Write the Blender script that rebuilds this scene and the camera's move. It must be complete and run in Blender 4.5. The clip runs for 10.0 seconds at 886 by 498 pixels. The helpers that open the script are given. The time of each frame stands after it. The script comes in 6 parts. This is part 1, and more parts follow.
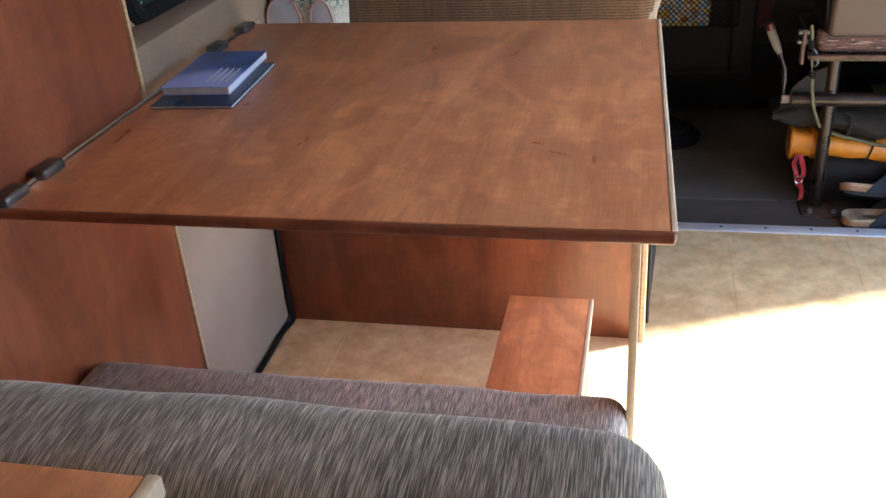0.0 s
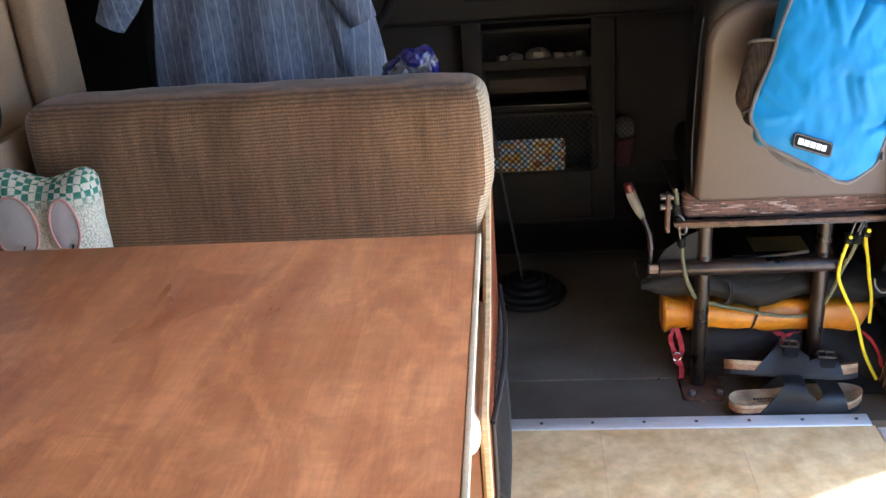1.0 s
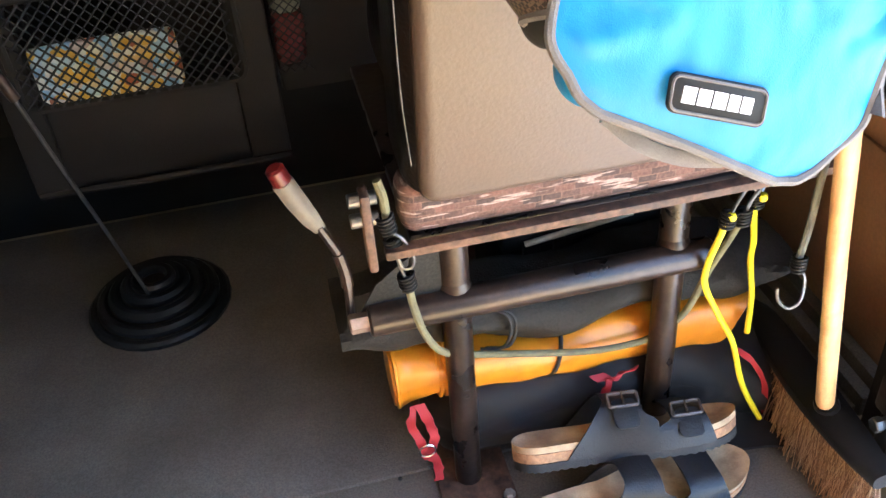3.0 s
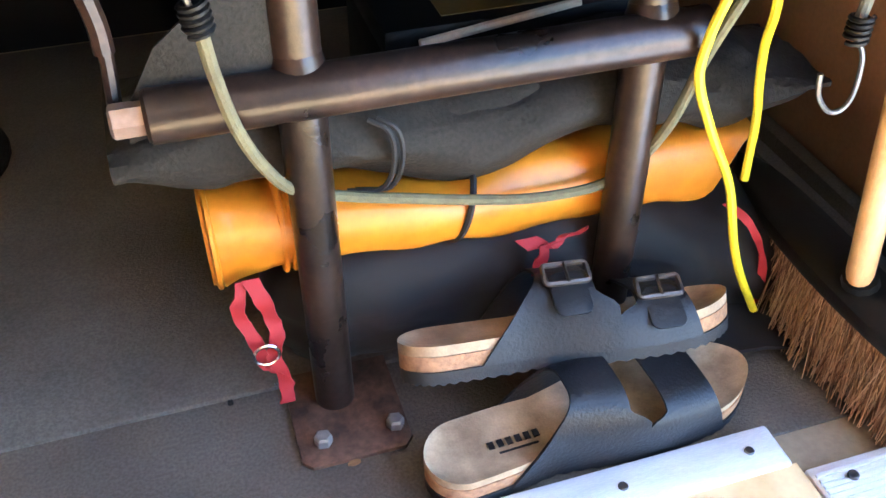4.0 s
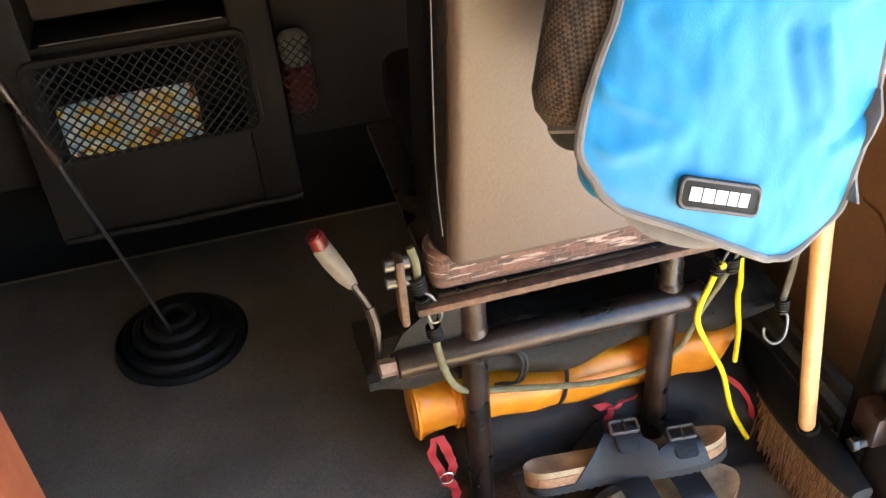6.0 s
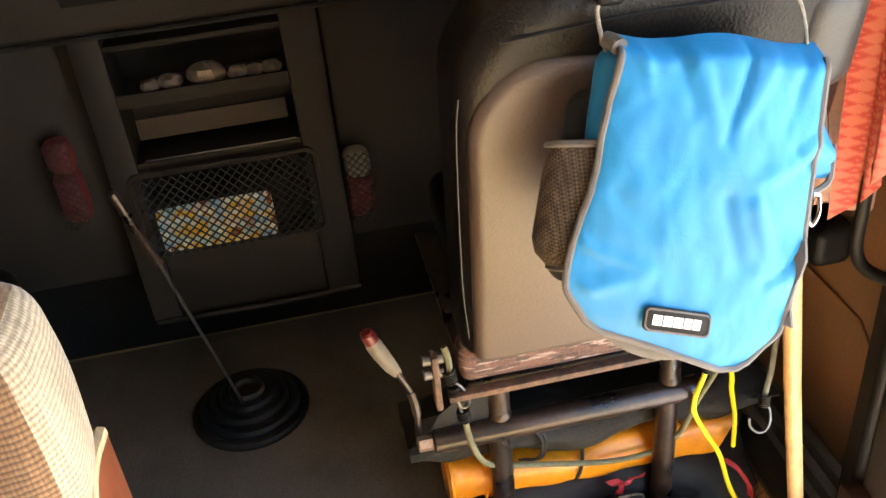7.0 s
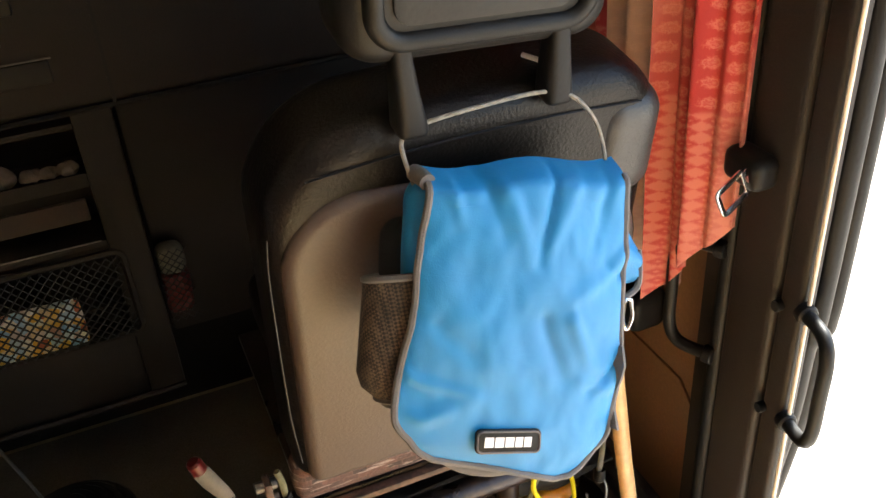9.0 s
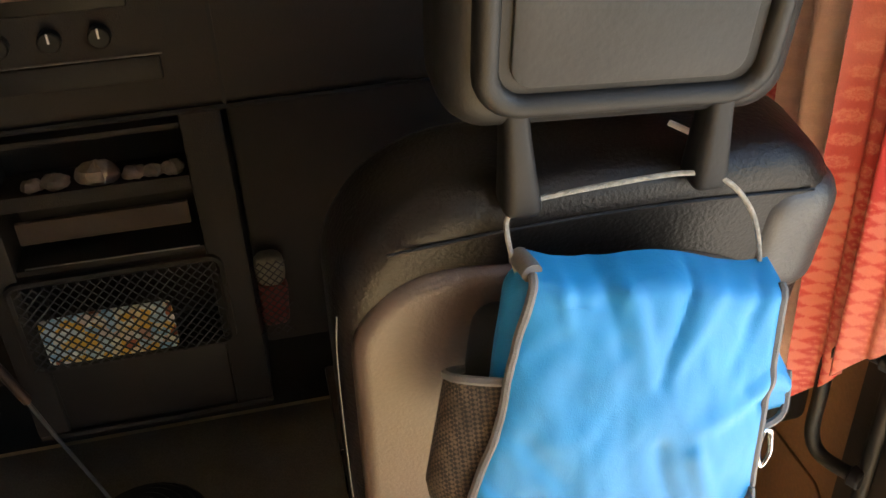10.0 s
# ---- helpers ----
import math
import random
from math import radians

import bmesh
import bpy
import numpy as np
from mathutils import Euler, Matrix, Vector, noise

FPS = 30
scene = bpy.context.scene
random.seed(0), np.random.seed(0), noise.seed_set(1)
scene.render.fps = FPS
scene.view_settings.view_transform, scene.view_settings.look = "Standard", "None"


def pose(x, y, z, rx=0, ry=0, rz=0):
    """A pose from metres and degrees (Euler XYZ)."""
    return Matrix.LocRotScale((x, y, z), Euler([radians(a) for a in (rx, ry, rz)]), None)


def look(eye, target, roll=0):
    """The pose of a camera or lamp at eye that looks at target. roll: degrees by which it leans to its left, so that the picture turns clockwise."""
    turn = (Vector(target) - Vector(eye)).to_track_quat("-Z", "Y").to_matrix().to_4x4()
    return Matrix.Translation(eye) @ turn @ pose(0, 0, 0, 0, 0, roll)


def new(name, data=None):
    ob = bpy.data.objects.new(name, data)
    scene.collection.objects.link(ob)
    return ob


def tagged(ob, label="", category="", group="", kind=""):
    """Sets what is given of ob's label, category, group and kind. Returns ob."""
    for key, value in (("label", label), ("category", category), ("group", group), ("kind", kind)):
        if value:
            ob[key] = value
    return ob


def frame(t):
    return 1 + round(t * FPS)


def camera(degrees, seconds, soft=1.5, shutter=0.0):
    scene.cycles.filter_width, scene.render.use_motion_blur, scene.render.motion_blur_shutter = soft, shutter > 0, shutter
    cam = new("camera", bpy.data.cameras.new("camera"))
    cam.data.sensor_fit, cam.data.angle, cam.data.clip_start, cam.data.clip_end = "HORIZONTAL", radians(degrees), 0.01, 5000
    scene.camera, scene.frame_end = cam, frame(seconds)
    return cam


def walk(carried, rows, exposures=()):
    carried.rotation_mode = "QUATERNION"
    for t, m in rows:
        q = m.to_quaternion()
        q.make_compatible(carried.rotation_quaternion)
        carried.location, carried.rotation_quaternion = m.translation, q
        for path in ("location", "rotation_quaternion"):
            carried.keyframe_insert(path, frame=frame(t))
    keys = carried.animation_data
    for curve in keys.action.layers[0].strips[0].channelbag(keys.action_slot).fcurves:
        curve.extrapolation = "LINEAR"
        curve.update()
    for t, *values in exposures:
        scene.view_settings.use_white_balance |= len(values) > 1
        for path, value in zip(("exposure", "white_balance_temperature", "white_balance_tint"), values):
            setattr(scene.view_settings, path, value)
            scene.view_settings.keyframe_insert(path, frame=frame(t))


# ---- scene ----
cam = camera(51.5, 10.0)
EXPOSURES = [(0.0, 2.35, 5500, 8), (0.5, 2.20, 5400, 8), (1.0, 2.80, 5400, 8), (1.5, 3.45, 5700, 6), (2.2, 3.55, 5800, 6), (3.3, 4.0, 5500, 8), (4.0, 4.1, 5300, 7), (5.0, 4.1, 5100, 6), (5.7, 3.6, 5600, 6),
             (7.0, 3.55, 6500, 6), (7.5, 3.85, 6500, 6), (8.0, 3.30, 6500, 6), (8.5, 2.75, 6500, 6), (9.0, 2.75, 6500, 6), (9.5, 2.45, 6600, 7), (10.0, 3.05, 6500, 6)]
PATH = [
    (0, (0.043, -0.399, 1.296), (-0.374, 1.306, 0.338), -4.3),
    (0.5, (0.058, -0.145, 1.334), (-0.172, 1.655, 0.493), -5.0),
    (1, (0.151, 0.196, 1.35), (-0.05, 2.008, 0.529), -4.6),
    (1.5, (0.192, 0.493, 1.377), (0.062, 2.323, 0.581), -4.6),
    (2, (0.197, 0.812, 1.389), (0.324, 2.626, 0.555), -5.6),
    (2.2, (0.233, 0.903, 1.367), (0.438, 2.678, 0.468), -6.4),
    (3.3, (0.447, 1.584, 0.905), (0.757, 3.088, -0.376), -3.4),
    (3.5, (0.475, 1.636, 0.793), (0.811, 3.125, -0.499), -2.5),
    (4, (0.479, 1.674, 0.68), (0.942, 3.138, -0.602), -0.1),
    (4.5, (0.465, 1.639, 0.717), (0.958, 3.125, -0.528), 0.3),
    (5, (0.431, 1.563, 0.877), (0.886, 3.072, -0.354), -0.2),
    (5.5, (0.394, 1.485, 1.053), (0.772, 3.001, -0.196), -3.1),
    (5.7, (0.351, 1.449, 1.117), (0.719, 2.974, -0.123), -4.3),
    (6.8, (0.32, 1.271, 1.338), (0.577, 2.887, 0.188), -4.8),
    (7, (0.341, 1.232, 1.375), (0.588, 2.884, 0.274), -5.8),
    (7.5, (0.389, 1.158, 1.46), (0.696, 2.856, 0.45), -6.5),
    (8, (0.432, 1.142, 1.457), (0.851, 2.812, 0.44), -5.4),
    (8.5, (0.419, 1.185, 1.449), (0.907, 2.815, 0.398), -4.4),
    (9, (0.385, 1.305, 1.455), (0.988, 2.877, 0.376), -4.0),
    (9.5, (0.396, 1.363, 1.438), (1.026, 2.896, 0.319), -2.9),
    (10, (0.469, 1.469, 1.444), (0.802, 3.114, 0.357), -2.6),
]
walk(cam, [(t, look(eye, target, roll)) for t, eye, target, roll in PATH], EXPOSURES)

# ---- world and light ----
SUN_AZ, SUN_EL = radians(25), radians(49)   # azimuth from +x towards +y
world = bpy.data.worlds.new("world")
scene.world = world
world.use_nodes = True
wn = world.node_tree
sky = wn.nodes.new("ShaderNodeTexSky")
sky.sky_type = "NISHITA"
sky.sun_disc = False
sky.sun_elevation = SUN_EL
sky.sun_rotation = radians(90) - SUN_AZ
wn.links.new(sky.outputs[0], wn.nodes["Background"].inputs[0])
wn.nodes["Background"].inputs[1].default_value = 0.15
sun = new("sun", bpy.data.lights.new("sun", "SUN"))
sun.data.energy, sun.data.angle, sun.data.color = 5.0, radians(4.0), (1.0, 0.95, 0.88)
away = Vector((math.cos(SUN_AZ) * math.cos(SUN_EL), math.sin(SUN_AZ) * math.cos(SUN_EL), math.sin(SUN_EL)))
sun.matrix_world = look(away * 20, (0, 0, 0))


# ---- materials ----
def nodes_of(name):
    m = bpy.data.materials.new(name)
    m.use_nodes = True
    return m, m.node_tree.nodes, m.node_tree.links, m.node_tree.nodes["Principled BSDF"]


def ramp(n, l, fac, stops):
    r = n.new("ShaderNodeValToRGB")
    e = r.color_ramp.elements
    while len(e) < len(stops):
        e.new(0.5)
    for k, (p, c) in zip(e, stops):
        k.position, k.color = p, (*c[:3], 1)
    l.new(fac, r.inputs[0])
    return r.outputs[0]


def noise_tex(n, l, scale, stretch=(1, 1, 1), detail=5.0, turn=(0, 0, 0), rough=0.55, distort=0.0):
    tc = n.new("ShaderNodeTexCoord")
    mp = n.new("ShaderNodeMapping")
    mp.inputs["Scale"].default_value = stretch
    mp.inputs["Rotation"].default_value = [radians(a) for a in turn]
    t = n.new("ShaderNodeTexNoise")
    t.inputs["Scale"].default_value = scale
    t.inputs["Detail"].default_value = detail
    t.inputs["Roughness"].default_value = rough
    t.inputs["Distortion"].default_value = distort
    l.new(tc.outputs["Object"], mp.inputs[0])
    l.new(mp.outputs[0], t.inputs["Vector"])
    return t.outputs["Fac"]


def mixc(n, l, fac, a, b, mode="MIX"):
    x = n.new("ShaderNodeMix")
    x.data_type, x.blend_type = "RGBA", mode
    for sock, v in ((x.inputs[0], fac), (x.inputs[6], a), (x.inputs[7], b)):
        if isinstance(v, (int, float)):
            sock.default_value = v
        elif isinstance(v, tuple):
            sock.default_value = (*v[:3], 1)
        else:
            l.new(v, sock)
    return x.outputs[2]


def bumped(n, l, b, height, strength, dist=0.002):
    bp = n.new("ShaderNodeBump")
    bp.inputs["Strength"].default_value = strength
    bp.inputs["Distance"].default_value = dist
    l.new(height, bp.inputs["Height"])
    l.new(bp.outputs[0], b.inputs["Normal"])


def scaled(c, k):
    return tuple(min(1.0, v * k) for v in c[:3])


def mat(name, col, rough=0.6, metal=0.0, var=0.2, scale=9.0, bump=0.2, bscale=150.0, col2=None, stretch=(1, 1, 1), grime=0.12):
    """Plain surface with blotches at one scale and grain at a finer one."""
    m, n, l, b = nodes_of(name)
    big = noise_tex(n, l, scale, stretch)
    fine = noise_tex(n, l, bscale, stretch, 3.0)
    base = ramp(n, l, big, [(0.3, scaled(col, 1 - var)), (0.7, col2 or scaled(col, 1 + var))])
    spots = ramp(n, l, fine, [(0.35, (1 - grime,) * 3), (0.65, (1, 1, 1))])
    l.new(mixc(n, l, 1.0, base, spots, "MULTIPLY"), b.inputs["Base Color"])
    rr = ramp(n, l, big, [(0.3, (rough * 0.85,) * 3), (0.7, (min(1, rough * 1.12),) * 3)])
    l.new(rr, b.inputs["Roughness"])
    b.inputs["Metallic"].default_value = metal
    if bump:
        bumped(n, l, b, fine, bump)
    return m


def wood_mat(name, dark, light, rough=0.42, stretch=(1.6, 4.5, 6), scale=2.2, coat=0.12):
    m, n, l, b = nodes_of(name)
    fig = noise_tex(n, l, scale, stretch, 6.0, distort=1.2)
    grain = noise_tex(n, l, 11, tuple(s * (5 if s > 2 else 0.7) for s in stretch), 5.0, rough=0.65, distort=0.3)
    cloud = noise_tex(n, l, 6.5, tuple(1.5 if s > 2 else 0.8 for s in stretch), 6.0, rough=0.62, distort=0.9)
    mid = tuple((a + c) / 2 for a, c in zip(dark, light))
    base = ramp(n, l, fig, [(0.36, dark), (0.5, mid), (0.64, light)])
    fleck = noise_tex(n, l, 34, tuple(0.8 if s > 2 else 1.6 for s in stretch), 3.0, rough=0.6, distort=0.6)
    c = mixc(n, l, 0.5, base, ramp(n, l, cloud, [(0.34, scaled(mid, 0.78)), (0.50, mid), (0.57, scaled(light, 1.05)), (0.66, scaled(light, 1.2))]))
    c = mixc(n, l, 1.0, c, ramp(n, l, fleck, [(0.34, (0.94,) * 3), (0.5, (1, 1, 1)), (0.66, (1.07,) * 3)]), "MULTIPLY")
    c = mixc(n, l, 1.0, c, ramp(n, l, grain, [(0.3, (0.86,) * 3), (0.62, (1, 1, 1))]), "MULTIPLY")
    l.new(c, b.inputs["Base Color"])
    l.new(ramp(n, l, cloud, [(0.3, (rough * 0.8,) * 3), (0.7, (rough * 1.25,) * 3)]), b.inputs["Roughness"])
    b.inputs["Coat Weight"].default_value = coat
    b.inputs["Coat Roughness"].default_value = 0.22
    bumped(n, l, b, grain, 0.03, 0.001)
    return m


def weave_mat(name, dark, light, thread_axis=0, pitch=260.0, rib=(0, 0, 0), contrast=1.0, rough=0.95):
    """Woven upholstery: fine light threads across a darker ground, with optional ribs."""
    m, n, l, b = nodes_of(name)
    st = [34, 34, 34]
    st[thread_axis] = pitch
    th = noise_tex(n, l, 1.0, tuple(st), 2.0, rough=0.7)
    base = ramp(n, l, th, [(0.42, dark), (0.52, tuple((a * 2 + c) / 3 for a, c in zip(dark, light))), (0.66, light)])
    h = th
    if any(rib):
        r = noise_tex(n, l, 1.0, rib, 1.5, rough=0.4)
        base = mixc(n, l, contrast, base, ramp(n, l, r, [(0.42, (0.5, 0.45, 0.4)), (0.56, (1, 1, 1))]), "MULTIPLY")
    worn = noise_tex(n, l, 5.0, (1, 1, 1), 4.0)
    base = mixc(n, l, 1.0, base, ramp(n, l, worn, [(0.3, (0.75,) * 3), (0.7, (1.1,) * 3)]), "MULTIPLY")
    l.new(base, b.inputs["Base Color"])
    b.inputs["Roughness"].default_value = rough
    b.inputs["Sheen Weight"].default_value = 0.25
    bumped(n, l, b, h, 0.5, 0.0015)
    return m


def ribbed_mat(name, col, low, thread):
    """Upholstery with even cross ribs and upright threads."""
    m, n, l, b = nodes_of(name)
    tc = n.new("ShaderNodeTexCoord")
    fac = []
    for direction, period, wob in (("Z", 0.0072, 1.6), (thread, 0.0046, 1.8)):
        w = n.new("ShaderNodeTexWave")
        w.wave_type = "BANDS"
        w.bands_direction = direction
        w.inputs["Scale"].default_value = 2 * math.pi / 20 / period
        w.inputs["Distortion"].default_value = wob
        w.inputs["Detail"].default_value = 2.0
        w.inputs["Detail Scale"].default_value = 1.2
        l.new(tc.outputs["Object"], w.inputs["Vector"])
        fac.append(w.outputs["Fac"])
    fibre = noise_tex(n, l, 1.0, (420, 420, 160), 2.0, rough=0.7)
    worn = noise_tex(n, l, 6.0, (1, 1, 0.6), 4.0)
    c = ramp(n, l, fac[0], [(0.10, scaled(col, low)), (0.45, scaled(col, 0.9)), (0.9, scaled(col, 1.12))])
    c = mixc(n, l, 1.0, c, ramp(n, l, fac[1], [(0.1, (0.74,) * 3), (0.6, (1, 1, 1))]), "MULTIPLY")
    streak = noise_tex(n, l, 1.0, (60, 60, 7), 3.0)
    c = mixc(n, l, 1.0, c, ramp(n, l, streak, [(0.35, (0.80,) * 3), (0.65, (1.1,) * 3)]), "MULTIPLY")
    c = mixc(n, l, 1.0, c, ramp(n, l, fibre, [(0.32, (0.70,) * 3), (0.68, (1.15,) * 3)]), "MULTIPLY")
    c = mixc(n, l, 1.0, c, ramp(n, l, worn, [(0.3, (0.82,) * 3), (0.7, (1.08,) * 3)]), "MULTIPLY")
    l.new(c, b.inputs["Base Color"])
    b.inputs["Roughness"].default_value = 0.95
    b.inputs["Sheen Weight"].default_value = 0.2
    bumped(n, l, b, fac[0], 0.45, 0.0015)
    return m


M = {}
# one plywood in two tones: lit tops lighter, shaded uprights darker
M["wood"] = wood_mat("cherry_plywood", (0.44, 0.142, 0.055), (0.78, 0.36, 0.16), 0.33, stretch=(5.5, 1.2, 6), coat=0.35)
M["wood_shaded"] = wood_mat("cherry_plywood_shaded", (0.145, 0.036, 0.015), (0.285, 0.084, 0.035), 0.4, (5, 5, 1.0), 2.0, 0.15)
M["edge"] = mat("pale_edge_band", (0.72, 0.62, 0.47), 0.5, var=0.1, scale=20)
M["ply_edge"] = mat("raw_plywood_edge", (0.52, 0.38, 0.22), 0.7, var=0.25, scale=30, stretch=(1, 1, 8))
M["vinyl_floor"] = mat("beige_floor_vinyl", (0.80, 0.53, 0.245), 0.55, var=0.10, scale=15, bump=0.08, bscale=45, col2=(0.95, 0.74, 0.41), grime=0.14)
M["groove"] = mat("floor_groove", (0.36, 0.28, 0.18), 0.8)
M["rubber_mat"] = mat("grey_rubber_mat", (0.132, 0.113, 0.090), 0.72, var=0.3, scale=5, bump=0.55, bscale=320, grime=0.3)
M["alu"] = mat("brushed_aluminium", (0.82, 0.83, 0.85), 0.5, 0.35, var=0.08, scale=14, bump=0.08, bscale=200, stretch=(1, 8, 8))
M["steel"] = mat("zinc_steel", (0.15, 0.15, 0.152), 0.38, 0.9, var=0.2, scale=40)
M["chrome"] = mat("chrome", (0.75, 0.76, 0.78), 0.16, 1.0, var=0.05, bump=0)
M["carpet_beige"] = mat("beige_wall_carpet", (0.29, 0.21, 0.14), 0.95, var=0.14, scale=7, bump=0.6, bscale=420, grime=0.25)
M["lining"] = mat("pale_wall_lining", (0.36, 0.29, 0.225), 0.9, var=0.12, scale=4, bump=0.3, bscale=300)
M["roof_lining"] = mat("cream_roof_lining", (0.48, 0.43, 0.37), 0.9, var=0.08, scale=4, bump=0.3, bscale=300)
M["black_plastic"] = mat("black_plastic", (0.009, 0.0085, 0.008), 0.5, var=0.25, scale=12, bump=0.15, bscale=400)
M["dash"] = mat("dark_brown_dash_plastic", (0.017, 0.0145, 0.0125), 0.65, var=0.3, scale=7, bump=0.3, bscale=350)
M["black_rubber"] = mat("black_rubber", (0.009, 0.009, 0.0095), 0.55, var=0.3, bump=0.2)
M["trim"] = mat("dark_brown_pillar_trim", (0.029, 0.0235, 0.0205), 0.5, var=0.2, scale=6, bump=0.25, bscale=260)
M["tan_vinyl"] = mat("taupe_vinyl", (0.076, 0.052, 0.040), 0.5, var=0.1, scale=4, bump=0.25, bscale=260, grime=0.1)
M["leather"] = mat("black_grained_leather", (0.0075, 0.0055, 0.0045), 0.38, var=0.25, scale=8, bump=0.5, bscale=240)
# grey for the sheen at the backrest corner, and for the piping
M["sheen_and_piping_grey"] = mat("sheen_and_piping_grey", (0.034, 0.032, 0.032), 0.42, var=0.15, scale=8, bump=0.4, bscale=240)
M["tube"] = mat("worn_black_painted_steel", (0.013, 0.011, 0.010), 0.30, 0.2, var=0.4, scale=13, bump=0.22, bscale=110, col2=(0.058, 0.034, 0.024), grime=0.4)
M["grey_sheet"] = mat("grey_coated_cloth", (0.026, 0.0235, 0.020), 0.72, var=0.3, scale=14, bump=0.55, bscale=260, grime=0.35)
M["rust"] = mat("rusty_steel", (0.085, 0.048, 0.033), 0.7, 0.2, var=0.4, scale=30, bump=0.6, bscale=130, col2=(0.21, 0.115, 0.072), grime=0.4)
M["copper"] = mat("coppery_bolt", (0.42, 0.31, 0.25), 0.4, 0.6, var=0.2, scale=60)
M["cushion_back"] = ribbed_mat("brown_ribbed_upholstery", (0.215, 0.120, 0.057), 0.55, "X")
M["cushion_grey"] = weave_mat("grey_striped_upholstery", (0.14, 0.136, 0.125), (0.70, 0.68, 0.64), 0, 1150.0)
# the brown upholstery again, lightened for light from the doorway
M["cushion_lit_end"] = ribbed_mat("lit_side_upholstery", (0.46, 0.365, 0.255), 0.68, "Y")
M["white_side"] = mat("cream_cushion_cover", (0.74, 0.70, 0.62), 0.9, var=0.08, bump=0.3, bscale=500)

for key in ("black_plastic", "dash", "leather", "trim", "black_rubber", "vinyl_floor", "rubber_mat", "grey_sheet"):
    M[key].node_tree.nodes["Principled BSDF"].inputs["Specular IOR Level"].default_value = 0.22


# ---- mesh tools ----
def mesh_of(name, bm, material, smooth=True):
    me = bpy.data.meshes.new(name)
    bm.normal_update()
    bm.to_mesh(me)
    bm.free()
    for mtl in (material if isinstance(material, (list, tuple)) else (material,)):
        me.materials.append(mtl)
    if smooth:
        me.shade_smooth()
        me.set_sharp_from_angle(angle=radians(38))
    return me


def thing(name, label, category, at=(0, 0, 0), turn=None, group="", kind=""):
    """An Empty at the base of a thing; its parts hang under it."""
    ob = new(name)
    ob.empty_display_size = 0.05
    ob.matrix_world = turn if turn is not None else Matrix.Translation(at)
    return tagged(ob, label, category, group, kind)


def part(name, bm, material, parent, label="", local=False, smooth=True, kind=""):
    """One mesh under a thing or a part. Vertices are in world metres, or in the thing's own frame if local."""
    ob = new(name, mesh_of(name, bm, material, smooth))
    ob.parent = parent
    if not local and parent.parent is None:
        ob.matrix_parent_inverse = parent.matrix_basis.inverted()
    return tagged(ob, label, kind=kind)


def solo(name, bm, material, label, category="", group="", kind="", smooth=True):
    """A thing or a piece of the setting that is one mesh, with its origin at its base."""
    lo = [min(v.co[i] for v in bm.verts) for i in range(3)]
    hi = [max(v.co[i] for v in bm.verts) for i in range(3)]
    base = Vector(((lo[0] + hi[0]) / 2, (lo[1] + hi[1]) / 2, lo[2]))
    bmesh.ops.translate(bm, verts=bm.verts, vec=-base)
    ob = new(name, mesh_of(name, bm, material, smooth))
    ob.location = base
    return tagged(ob, label, category, group, kind)


def box(x0, x1, y0, y1, z0, z1, bevel=0.0, seg=2, bm=None):
    fresh = bmesh.new()
    bmesh.ops.create_cube(fresh, size=1)
    for v in fresh.verts:
        v.co = Vector(((x0 + x1) / 2 + v.co.x * (x1 - x0), (y0 + y1) / 2 + v.co.y * (y1 - y0), (z0 + z1) / 2 + v.co.z * (z1 - z0)))
    if bevel:
        bmesh.ops.bevel(fresh, geom=fresh.edges[:], offset=bevel, segments=seg, profile=0.5, affect="EDGES")
    return joined(bm, fresh)


def joined(bm, extra):
    """Adds one bmesh to another."""
    if bm is None:
        return extra
    me = bpy.data.meshes.new("tmp")
    extra.to_mesh(me)
    extra.free()
    bm.from_mesh(me)
    bpy.data.meshes.remove(me)
    return bm


def axis_steps(h, r, n):
    inner = [-(h - r) + 2 * (h - r) * i / n for i in range(n + 1)]
    arc = [0.0, 0.32, 0.68]
    return [-h + r * a for a in arc] + inner + [h - r * a for a in reversed(arc)]


